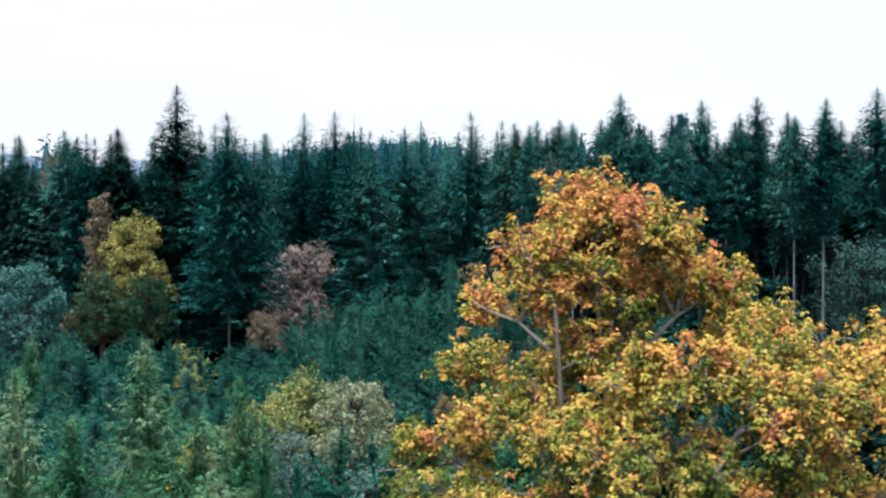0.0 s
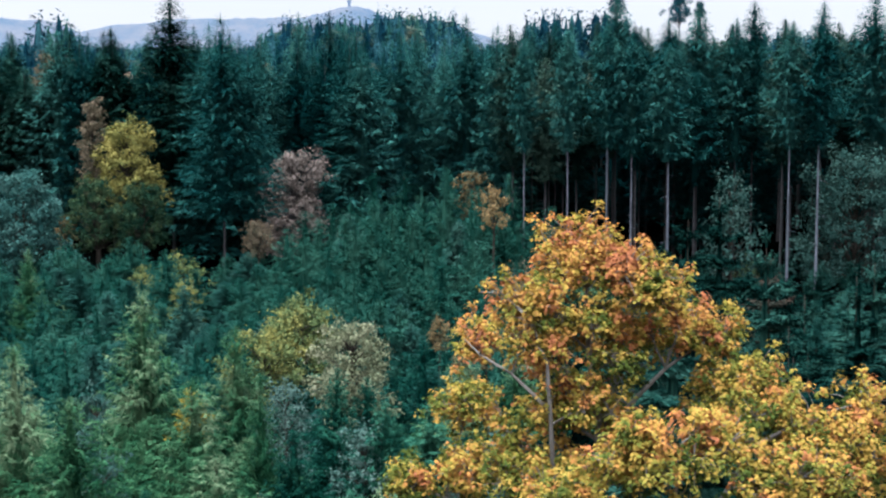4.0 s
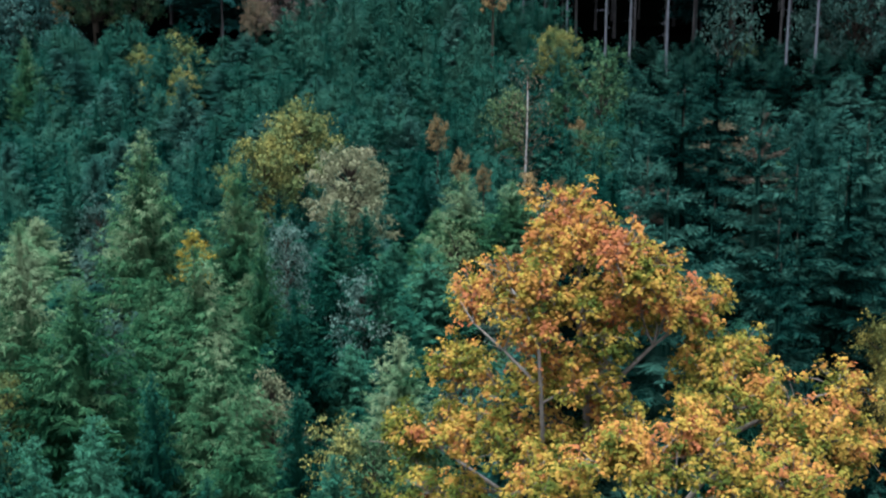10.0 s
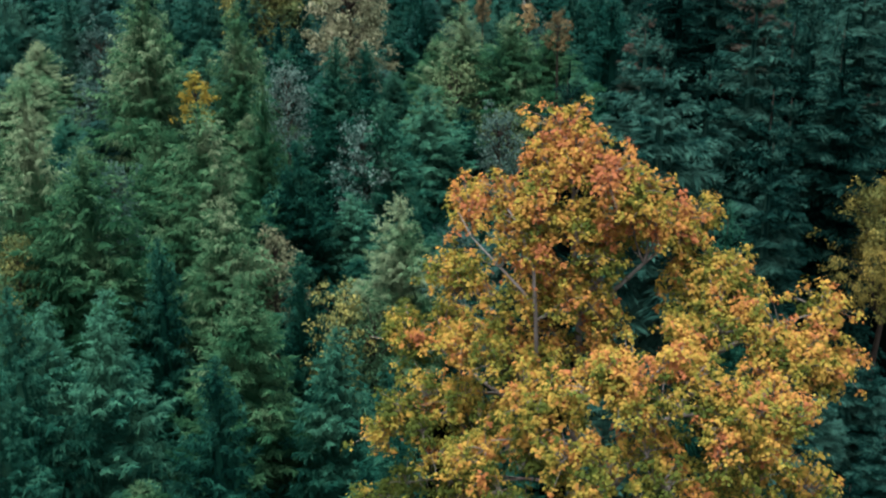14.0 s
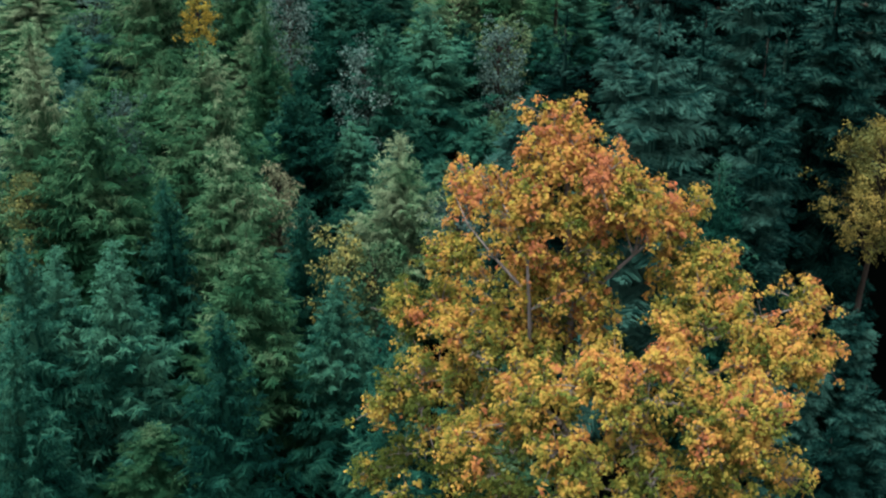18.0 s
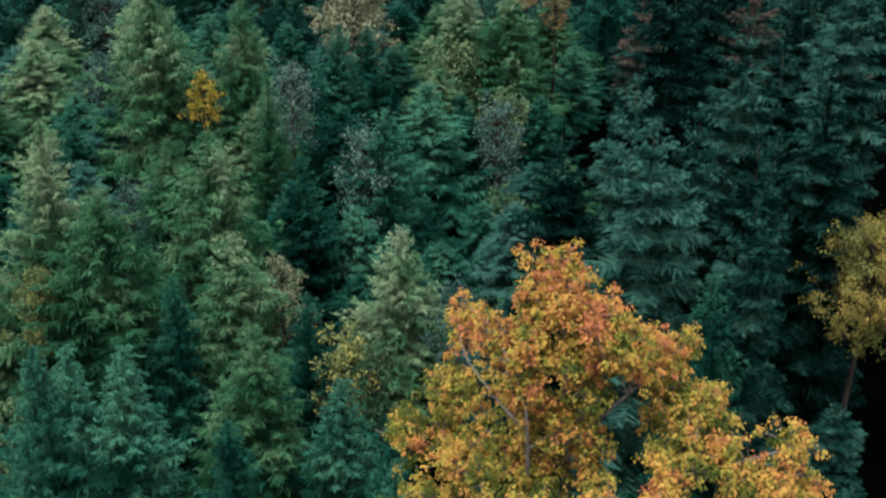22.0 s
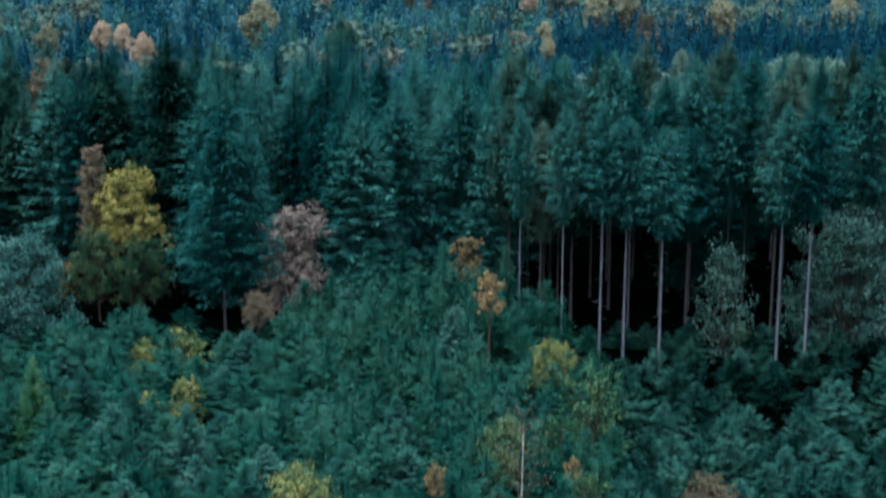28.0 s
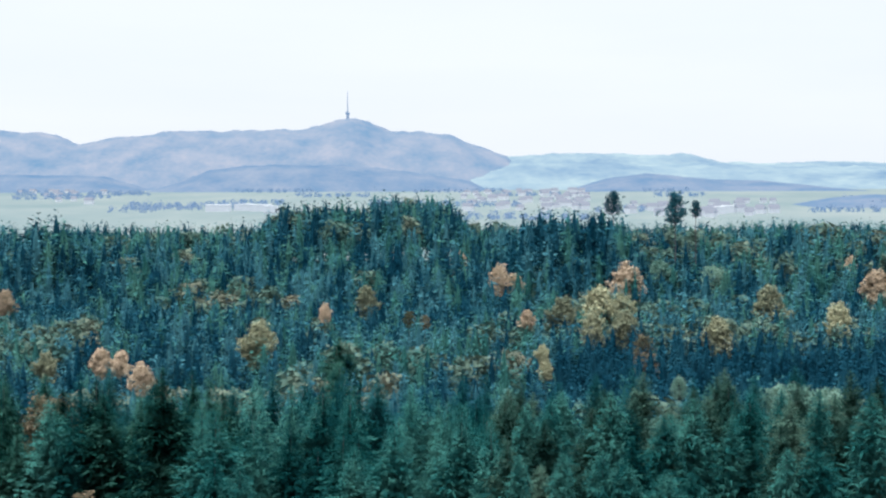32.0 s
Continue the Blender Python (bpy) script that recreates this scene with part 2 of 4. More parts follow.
BARK_PALE = rough_mat("pale_spruce_bark", (0.10, 0.11, 0.13), (0.30, 0.33, 0.39), 3.0, stretch=(1, 1, 0.3))
BARK_DARK = rough_mat("dark_bark", (0.045, 0.038, 0.03), (0.11, 0.095, 0.08), 3.0, stretch=(1, 1, 0.3))
BARK_MAPLE = rough_mat("grey_maple_bark", (0.16, 0.14, 0.12), (0.40, 0.37, 0.33), 4.0, stretch=(1, 1, 0.4))
BARK_BIRCH = rough_mat("white_birch_bark", (0.75, 0.75, 0.73), (0.45, 0.44, 0.42), 2.0, stretch=(1, 1, 3))
# near black: deep shade between the trees is put into the floor's colour
FLOOR = rough_mat("shaded_forest_floor", (0.0004, 0.0008, 0.0007), (0.0009, 0.0014, 0.0011), 0.5)
# fields and hills: the haze before them is painted in as emission
FIELDS = rough_mat("hazy_valley_fields", (0.03, 0.045, 0.035), (0.12, 0.115, 0.09), 0.006, bump=0, airlight=(0.160, 0.203, 0.222), stretch=(1, 0.35, 1), detail=2.0)
HILL = rough_mat("hazy_wooded_hill", (0.0, 0.03, 0.04), (0.15, 0.12, 0.085), 0.012, bump=0, airlight=(0.120, 0.170, 0.264))
HILL_NEAR = rough_mat("hazy_wooded_foothill", (0.0, 0.02, 0.04), (0.11, 0.095, 0.08), 0.012, bump=0, airlight=(0.098, 0.155, 0.24))
MEADOW = rough_mat("hazy_meadow_hill", (0.0, 0.02, 0.05), (0.17, 0.19, 0.145), 0.006, bump=0, airlight=(0.142, 0.196, 0.260), stretch=(1, 1, 2.5))
# walls, roofs and mast emit light only as painted haze
PLASTER = rough_mat("hazy_plaster", (0.34, 0.34, 0.34), (0.46, 0.46, 0.46), 0.2, bump=0, airlight=(0.15, 0.175, 0.20))
TILE = rough_mat("hazy_roof_tiles", (0.05, 0.045, 0.045), (0.09, 0.075, 0.07), 0.3, bump=0, airlight=(0.16, 0.185, 0.23))
STEEL = rough_mat("hazy_mast_paint", (0.03, 0.04, 0.05), (0.06, 0.065, 0.07), 0.1, bump=0, airlight=(0.12, 0.17, 0.25))


# ---- mesh helpers ----
def flat_mesh(name, polys, mats):
    """A mesh from an array of separate polygons (n, k, 3)."""
    polys = np.asarray(polys, dtype=np.float32)
    n, k, _ = polys.shape
    me = bpy.data.meshes.new(name)
    me.vertices.add(n * k)
    me.vertices.foreach_set("co", polys.reshape(-1))
    me.loops.add(n * k)
    me.loops.foreach_set("vertex_index", np.arange(n * k, dtype=np.int32))
    me.polygons.add(n)
    me.polygons.foreach_set("loop_start", np.arange(0, n * k, k, dtype=np.int32))
    me.update(calc_edges=True)
    for m in mats:
        me.materials.append(m)
    return me


def tube(verts, faces, pts, radii, sides=6):
    """Adds a tapered tube along pts to the lists."""
    base = len(verts)
    pts = [Vector(p) for p in pts]
    for i, p in enumerate(pts):
        d = (pts[min(i + 1, len(pts) - 1)] - pts[max(i - 1, 0)]).normalized()
        u = d.cross(Vector((0.31, 0.93, 0.2))).normalized()
        v = d.cross(u)
        for k in range(sides):
            a = 2 * math.pi * k / sides
            verts.append(p + (u * math.cos(a) + v * math.sin(a)) * radii[i])
    for i in range(len(pts) - 1):
        for k in range(sides):
            k2 = (k + 1) % sides
            faces.append((base + i * sides + k, base + i * sides + k2, base + (i + 1) * sides + k2, base + (i + 1) * sides + k))
    faces.append(tuple(base + (len(pts) - 1) * sides + k for k in range(sides)))


def solid(name, verts, faces, mat, smooth=False):
    me = bpy.data.meshes.new(name)
    me.from_pydata([tuple(v) for v in verts], [], faces)
    me.materials.append(mat)
    if smooth:
        me.polygons.foreach_set("use_smooth", [True] * len(me.polygons))
    return me


def part(name, me, parent, label=""):
    ob = new(name, me)
    ob.parent = parent
    return tagged(ob, label)


# ---- tree builders (each at the origin) ----
CROWNS = {}


def bough_crown(rng, h, r, base, n, conv=0.8, step=0.22, tw=0.4, wide=0.08, droop=0.2, curl=0.2, rise=0.8, fan=0.3, hang=0.5, ragged=0.35, whorls=0, twigs=2, core=0.18, foot=0.62, tips=(-1.3, 0.45), tip=2.4, sway=0.14, lay=(-0.6, 0.25), crest=0.0):
    """Boughs all round the stem, each a curved spray of side twigs with hanging shoots; longer at the foot, rising towards the tip."""
    z0 = base * h
    s = 0.99 * rng.uniform(0, 1, n) ** 1.1
    extra = int(crest * n)
    s[:extra] = rng.uniform(0.62, 0.985, extra)
    s = np.sort(s)
    if whorls:
        s = np.clip((np.floor(s * whorls) + 0.5 + rng.normal(0, 0.1, n)) / whorls, 0.0, 0.985)
    az = np.arange(n) * 2.399 + rng.uniform(-0.5, 0.5, n)
    ph = rng.uniform(0, 6.28, 4)
    lobe = np.sin(2 * az + ph[0] + 5 * s) + np.sin(3 * az + ph[1] - 9 * s) + 0.8 * np.sin(az + ph[2] + 14 * s)
    L = r * np.minimum((1 - s) ** conv, tip * (1 - s)) * np.minimum(1.0, foot + 2.4 * s) * (1 + ragged * (0.28 * lobe + rng.uniform(-0.75, 0.45, n))) + 0.006 * h
    slope = rise * s ** 1.3 + (6.0 - 12.0 * crest) * np.maximum(0.0, s - 0.82) - droop * (1 - s) + rng.uniform(-sway, sway, n)
    k = np.maximum(3, (L / step).astype(int) + 1)
    i = np.repeat(np.arange(n), k)
    first = np.cumsum(k) - k
    u = (np.arange(len(i)) - first[i] + rng.uniform(0.3, 1.0, len(i))) / k[i]
    out = []
    up = np.array([0, 0, 1.0])
    bend = az[i] + (rng.uniform(-0.35, 0.35, n))[i] * u
    d = np.stack([np.cos(bend), np.sin(bend), np.zeros(len(i))], 1)
    side = np.stack([-d[:, 1], d[:, 0], np.zeros(len(i))], 1)
    sp = d * (L[i] * u)[:, None] + up * (z0 + s[i] * (h - z0) + L[i] * (slope[i] * u + curl * u * u))[:, None]
    size = np.minimum(1.0, 0.34 + 1.1 * L[i] / r) * np.clip((1 - s[i]) / (0.12 + 0.5 * crest), 0.35 - 0.6 * crest, 1.0)
    for _ in range(twigs):
        for sg in (-1, 1, 0):
            m = len(i)
            w = wide * rng.uniform(0.6, 1.4, m) * (0.5 + 0.5 * size)
            if sg:
                q = (tw * 0.6 + fan * L[i] * (1 - u) * u * 2.2) * size * rng.uniform(0.5, 1.25, m)
                di = d * rng.uniform(0.3, 1.1, m)[:, None] + side * sg + up * rng.uniform(*lay, m)[:, None]
                ax = d + up * rng.uniform(-0.3, 0.3, m)[:, None]
            else:
                q = tw * size * rng.uniform(0.5, 1.3, m)
                di = d * rng.uniform(0.2, 1.0, m)[:, None] + side * rng.uniform(-0.7, 0.7, m)[:, None] + up * (rng.uniform(*tips, m) * hang)[:, None]
                ax = side
            di /= np.linalg.norm(di, axis=1)[:, None]
            p = sp + (d * rng.uniform(-0.5, 0.5, m)[:, None] + side * rng.uniform(-0.3, 0.3, m)[:, None]) * step + up * rng.uniform(-0.05, 0.05, m)[:, None]
            out.append(np.stack([p - ax * w[:, None], p + di * q[:, None], p + ax * w[:, None]], 1))
    # the leading shoot and the dense inner needles round the stem
    for a in np.arange(0, 6.2, 0.9):
        c, sn = math.cos(a) * 0.05, math.sin(a) * 0.05
        out.append(np.array([[[c - sn, sn + c, h * 0.965], [0, 0, h * 1.012], [c + sn, sn - c, h * 0.965]]]))
    a = np.arange(7) * 6.283 / 7
    prev = None
    for at in (0.0, 0.12, 0.35, 0.6, 0.8, 0.93):
        wide_at = core * r * (1 - at) * rng.uniform(0.7, 1.2, 7) * min(1.0, 0.4 + 5 * at)
        ring = np.stack([np.cos(a) * wide_at, np.sin(a) * wide_at, z0 + at * (h - z0) + rng.uniform(-0.02, 0.02, 7) * h], 1)
        if prev is not None:
            out += [np.stack([prev, np.roll(prev, -1, 0), ring], 1), np.stack([np.roll(prev, -1, 0), np.roll(ring, -1, 0), ring], 1)]
        prev = ring
    return np.concatenate(out)


def cone_crown(rng, n, h=24.0, r=4.2, base=0.52, size=0.8, conv=0.7, dome=0.0):
    """A distant conifer: n sprays in lumps round a narrow core; dome rounds the tip."""
    z0 = base * h
    s = 1 - np.sqrt(rng.uniform(0.0, 1.0, n))
    az = rng.uniform(0, 6.283, n)
    ph = rng.uniform(0, 6.28, 3)
    lobe = 1 + 0.22 * np.sin(az * 2 + s * 9 + ph[0]) + 0.2 * np.sin(az * 3 - s * 16 + ph[1]) + 0.14 * np.sin(az * 5 + s * 31 + ph[2])
    cone, ball = (1 - s) ** conv, np.sqrt(np.maximum(0.0, 1 - s * s))
    reach = (r * (cone * (1 - dome) + ball * dome) * np.minimum(1.0, 0.55 + 2.2 * s) + 0.2) * lobe
    q = rng.uniform(0.1, 1.0, n) ** 0.5
    d = np.stack([np.cos(az), np.sin(az), np.zeros(n)], 1)
    side = np.stack([-np.sin(az), np.cos(az), np.zeros(n)], 1)
    p = d * (reach * q)[:, None]
    p[:, 2] = z0 + s * (h - z0) - (0.2 - 0.25 * s) * reach * q
    di = d * rng.uniform(0.1, 1.0, n)[:, None] + side * rng.normal(0, 0.6, n)[:, None]
    di[:, 2] += rng.uniform(-0.6, 0.6, n)
    ln = size * rng.uniform(0.6, 1.3, n) * (0.6 + 0.4 * (1 - s))
    w = 0.4 * ln * rng.uniform(0.6, 1.3, n)
    side[:, 2] = rng.uniform(-0.5, 0.5, n)
    out = [np.stack([p - side * w[:, None], p + di * ln[:, None], p + side * w[:, None]], 1)]
    a = np.arange(7) * 6.283 / 7
    prev = None
    for wide, at in ((0.3, 0.0), (0.25, 0.3), (0.13, 0.65), (0.0, 0.85)):
        ring = np.stack([np.cos(a) * wide * r, np.sin(a) * wide * r, a * 0 + z0 + at * (h - z0)], 1)
        if prev is not None:
            out += [np.stack([prev, np.roll(prev, -1, 0), ring], 1), np.stack([np.roll(prev, -1, 0), np.roll(ring, -1, 0), ring], 1)]
        prev = ring
    return np.concatenate(out)


def round_crown(rng, n, h=24.0, r=3.5, size=1.1):
    """A distant broadleaf crown: lumps of leaf sprays."""
    lumps = rng.normal(0, 1, (9, 3))
    lumps /= np.linalg.norm(lumps, axis=1)[:, None]
    lumps = lumps * np.array([0.55 * r, 0.55 * r, 0.13 * h]) + np.array([0, 0, 0.78 * h])
    k = rng.randint(9, size=n)
    d = rng.normal(0, 1, (n, 3))
    d /= np.linalg.norm(d, axis=1)[:, None]
    p = lumps[k] + d * 0.5 * r * rng.uniform(0.7, 1.0, n)[:, None]
    u = np.cross(d, rng.normal(0, 1, (n, 3)))
    u /= np.linalg.norm(u, axis=1)[:, None]
    v = np.cross(d, u) + 0.4 * d
    s = (size * rng.uniform(0.6, 1.2, n))[:, None]
    return np.stack([p - u * 0.4 * s, p + v * s, p + u * 0.4 * s], 1)


def conifer(name, seed, h, r, mat, bark, label, base=0.05, n=150, stubs=0, **more):
    rng = np.random.RandomState(seed)
    tree = new(name)
    v, f = [], []
    lean = rng.uniform(-0.008, 0.008, 2) * h
    pts = [(lean[0] * t * t, lean[1] * t * t, h * t) for t in np.linspace(-0.03, 0.97, 8)]
    rad = 0.0042 * h + 0.03
    tube(v, f, pts, [rad * (1.25 if i == 0 else 1) * (1 - 0.9 * i / 7) + 0.01 for i in range(8)], 7)
    for _ in range(stubs):
        z, a = rng.uniform(0.12, base + 0.1) * h, rng.uniform(0, 6.28)
        L = rng.uniform(0.3, 1.1)
        tube(v, f, [(0, 0, z), (math.cos(a) * L, math.sin(a) * L, z - 0.15 * L)], [0.03, 0.008], 3)
    part("trunk", solid("trunk", v, f, bark, True), tree)
    crown = bough_crown(rng, h, r, base, n, **more)
    part("crown", flat_mesh("crown", crown, [mat]), tree)
    CROWNS[tree.name] = crown
    return tagged(tree, label, "tree")


def leaf_quads(rng, centres, n, spread, size, hang=0.5):
    """n folded leaves round every centre."""
    c = np.repeat(np.asarray(centres), n, 0)
    m = len(c)
    off = rng.normal(0, 1, (m, 3)) * np.array([1, 1, 0.75])
    c = c + off * spread
    nrm = off / np.linalg.norm(off, axis=1)[:, None] + rng.normal(0, 0.4, (m, 3))
    nrm[:, 2] += 0.5
    nrm /= np.linalg.norm(nrm, axis=1)[:, None]
    d = np.cross(nrm, rng.normal(0, 1, (m, 3)))
    d /= np.linalg.norm(d, axis=1)[:, None] + 1e-6
    d[:, 2] -= 0.5 * hang
    e = np.cross(nrm, d)
    s = (size * rng.uniform(0.65, 1.35, m))[:, None]
    return np.stack([c, c + d * s * 0.5 + e * s * 0.45 + nrm * s * 0.12, c + d * s, c + d * s * 0.5 - e * s * 0.45 + nrm * s * 0.12], 1)


def broadleaf(name, seed, h, r, mat, bark, label, base=0.3, clumps=40, per=30, leaf=0.22, spread=0.32, top=1.0, category="tree", limb_bark=None, girth=1.0):
    rng = np.random.RandomState(seed)
    tree = new(name)
    v, f = [], []
    rad = girth * (0.012 * h + 0.04)
    bend = rng.uniform(-0.04, 0.04, 2) * h
    trunk = lambda t: Vector((bend[0] * math.sin(2.6 * t), bend[1] * math.sin(2.1 * t), h * t))
    tube(v, f, [trunk(t) for t in (-0.9, 0.1, 0.25, 0.4, 0.55, 0.7, 0.85)], [rad * (1.3 if i == 0 else 1) * (1 - 0.85 * i / 6) + 0.01 for i in range(7)], 7)
    ends, lv, lf = [], [], []
    for i in range(clumps):
        t = base + (1 - base) * ((i + rng.uniform(0, 1)) / clumps)
        q = (t - base) / (1 - base)
        wid = r * (math.sin(math.pi * min(1, 0.18 + 0.78 * q)) ** 0.7) * top + 0.05 * r
        a = i * 2.4 + rng.uniform(-0.6, 0.6)
        wid *= 0.95 + 1.0 * noise.noise(Vector((math.cos(a) * 1.5, math.sin(a) * 1.5, q * 2.6 + seed * 0.37)))
        R = wid * math.sqrt(rng.uniform(0.25, 1.0)) * rng.uniform(0.85, 1.1)
        e = Vector((math.cos(a) * R, math.sin(a) * R, h * t * 0.96 + rng.uniform(-0.04, 0.03) * h))
        e.xy += trunk(t).xy
        ends.append(e)
        t0 = max(base * 0.7, min(0.8, t - 0.75 * R / h - 0.06))
        b0 = trunk(t0)
        mid = b0.lerp(e, 0.5) + Vector((0, 0, 0.1 * R))
        tube(lv, lf, [b0, mid, e], [rad * 0.3, rad * 0.18, 0.01], 4)
    part("trunk", solid("trunk", v, f, bark, True), tree)
    part("limb_frame", solid("limb_frame", lv, lf, limb_bark or bark, True), tree)
    ends = np.array(ends)
    sub = np.concatenate([ends, ends + rng.normal(0, spread * 1.3, ends.shape), ends + rng.normal(0, spread * 1.3, ends.shape)])
    part("crown", flat_mesh("crown", leaf_quads(rng, sub, max(3, per // 2), 0.75 * spread, 0.72 * leaf), [mat]), tree)
    return tagged(tree, label, category)


# ---- the ground ----
def bump_at(x, y, cx, cy, sx, sy):
    return math.exp(-((x - cx) / sx) ** 2 - ((y - cy) / sy) ** 2)


def shelf(x, a, b):
    """One between a and b, falling off over a few metres outside."""
    return min(1.0, max(0.0, (x - a) / 6 + 0.5)) * min(1.0, max(0.0, (b - x) / 6 + 0.5))


def ground_z(x, y):
    z = float(np.interp(y, (-300, 55, 90, 112, 132, 150, 165, 215, 265, 420, 480, 560, 640, 800, 1000, 1500, 5000),
                        (-3, -3, -4, -6, -4.5, -1, 0, 0, -4, -5, 0, 2, 0, -14, -20, -20, -20)))
    z += 7 * bump_at(x, y, -12, 585, 26, 60) + 5 * bump_at(x, y, 55, 500, 24, 40) + 3 * bump_at(x, y, -50, 585, 20, 50)
    if y < 700:
        z += 0.5 * noise.noise(Vector((x * 0.06, y * 0.06, 3.1)))
    return z


ys = np.concatenate([np.arange(-300, 0, 30), np.arange(0, 250, 6), np.arange(250, 700, 15), np.arange(700, 1500, 60), np.arange(1500, 4990, 200)])
xs = np.concatenate([np.arange(-3000, -300, 300), np.arange(-300, -80, 30), np.arange(-80, 81, 6), np.arange(110, 301, 30), np.arange(600, 3001, 300)])
gv = [(float(x), float(y), ground_z(x, y)) for y in ys for x in xs]
nx = len(xs)
gf = [(j * nx + i, j * nx + i + 1, (j + 1) * nx + i + 1, (j + 1) * nx + i) for j in range(len(ys) - 1) for i in range(nx - 1)]
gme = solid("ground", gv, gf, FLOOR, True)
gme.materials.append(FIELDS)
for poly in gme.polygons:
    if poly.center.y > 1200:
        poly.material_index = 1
tagged(new("ground", gme), "forest floor blackened for deep shade, running down to pale hazy valley fields", "ground", kind="structure")


# ---- distance: hills across the valley ----
def hill(name, label, y, foot, xs_, zs_, mat, depth=250, rough=5.0, seed=0.0):
    """A ridge with a crest line, falling to its foot in front and behind."""
    n, rows = 260, 9
    lo, hi = xs_[0], xs_[-1]
    v, f = [], []
    for j in range(rows):
        q = j / (rows - 1)
        for i in range(n):
            x = lo + (hi - lo) * i / (n - 1)
            top = float(np.interp(x, xs_, zs_))
            k = math.sin(q * math.pi / 2) if q < 1 else 1.0
            z = foot + (top - foot) * k
            z += rough * noise.fractal(Vector((x * 0.012, q * 4.0, seed)), 0.6, 2.0, 5) * min(1.0, (top - foot) / 60) * (0.3 + 0.7 * q)
            v.append((x, y + depth * (q - 1), z))
    for i in range(n):
        x = lo + (hi - lo) * i / (n - 1)
        v.append((x, y + depth * 0.5, foot - 10))
    for j in range(rows):
        for i in range(n - 1):
            f.append((j * n + i, j * n + i + 1, (j + 1) * n + i + 1, (j + 1) * n + i))
    return tagged(new(name, solid(name, v, f, mat, True)), label, "hill", kind="structure")


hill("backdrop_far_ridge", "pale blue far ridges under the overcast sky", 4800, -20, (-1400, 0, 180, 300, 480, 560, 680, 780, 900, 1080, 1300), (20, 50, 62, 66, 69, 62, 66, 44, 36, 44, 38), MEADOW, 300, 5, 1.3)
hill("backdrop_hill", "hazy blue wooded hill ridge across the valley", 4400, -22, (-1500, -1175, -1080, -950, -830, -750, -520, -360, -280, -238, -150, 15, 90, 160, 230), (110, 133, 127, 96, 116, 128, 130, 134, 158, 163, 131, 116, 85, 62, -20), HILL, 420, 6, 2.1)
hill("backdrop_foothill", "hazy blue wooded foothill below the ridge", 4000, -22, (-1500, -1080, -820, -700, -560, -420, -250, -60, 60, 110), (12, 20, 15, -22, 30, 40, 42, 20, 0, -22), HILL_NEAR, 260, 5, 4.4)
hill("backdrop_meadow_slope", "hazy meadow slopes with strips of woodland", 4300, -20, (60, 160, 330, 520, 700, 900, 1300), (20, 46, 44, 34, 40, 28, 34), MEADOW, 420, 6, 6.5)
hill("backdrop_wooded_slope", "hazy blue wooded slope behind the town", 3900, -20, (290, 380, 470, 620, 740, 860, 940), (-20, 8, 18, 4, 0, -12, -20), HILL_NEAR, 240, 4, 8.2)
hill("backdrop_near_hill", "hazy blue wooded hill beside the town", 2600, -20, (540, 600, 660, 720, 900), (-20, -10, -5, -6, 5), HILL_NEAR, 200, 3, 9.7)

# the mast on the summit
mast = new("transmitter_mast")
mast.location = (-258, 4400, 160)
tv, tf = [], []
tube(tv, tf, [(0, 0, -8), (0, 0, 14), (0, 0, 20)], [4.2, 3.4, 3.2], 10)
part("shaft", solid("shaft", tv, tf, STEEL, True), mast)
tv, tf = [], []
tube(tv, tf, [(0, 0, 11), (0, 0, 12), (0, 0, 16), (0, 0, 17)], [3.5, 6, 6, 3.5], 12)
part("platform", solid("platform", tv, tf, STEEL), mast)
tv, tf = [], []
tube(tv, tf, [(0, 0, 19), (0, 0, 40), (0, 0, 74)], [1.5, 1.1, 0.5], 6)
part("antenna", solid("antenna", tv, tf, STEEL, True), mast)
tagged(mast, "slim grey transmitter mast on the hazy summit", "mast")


# ---- the town in the valley ----
def box_mesh(name, x0, x1, y0, y1, z0, z1, mat):
    v = [(x, y, z) for z in (z0, z1) for y in (y0, y1) for x in (x0, x1)]
    return solid(name, v, [(0, 1, 5, 4), (1, 3, 7, 5), (3, 2, 6, 7), (2, 0, 4, 6), (4, 5, 7, 6), (0, 2, 3, 1)], mat)


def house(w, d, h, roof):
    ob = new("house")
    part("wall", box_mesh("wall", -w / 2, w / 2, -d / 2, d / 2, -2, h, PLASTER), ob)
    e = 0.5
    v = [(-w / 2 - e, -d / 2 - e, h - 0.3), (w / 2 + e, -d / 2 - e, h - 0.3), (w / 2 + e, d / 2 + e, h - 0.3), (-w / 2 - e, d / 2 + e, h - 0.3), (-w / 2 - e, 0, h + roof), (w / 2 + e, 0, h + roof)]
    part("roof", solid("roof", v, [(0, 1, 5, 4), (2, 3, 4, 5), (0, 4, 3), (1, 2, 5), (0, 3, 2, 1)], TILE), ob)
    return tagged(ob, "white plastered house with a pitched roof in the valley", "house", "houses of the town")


rng = random.Random(5)
proto = [house(11, 9, 6, 4), house(14, 10, 7, 4.5), house(9, 9, 5, 4)]
for k in range(110):
    if k < 60:
        y = rng.uniform(2300, 3600)
        x = y * rng.uniform(0.01, 0.085)
    elif k < 95:
        y = rng.uniform(2000, 2700)
        x = y * rng.uniform(0.095, 0.2)
    else:
        y = rng.uniform(2600, 3800)
        x = y * rng.uniform(-0.26, -0.2)
    m = pose(x, y, ground_z(x, y), 0, 0, rng.uniform(-40, 40))
    if k < 3:
        proto[k].matrix_basis = m
    else:
        copy_thing(proto[k % 3], m)
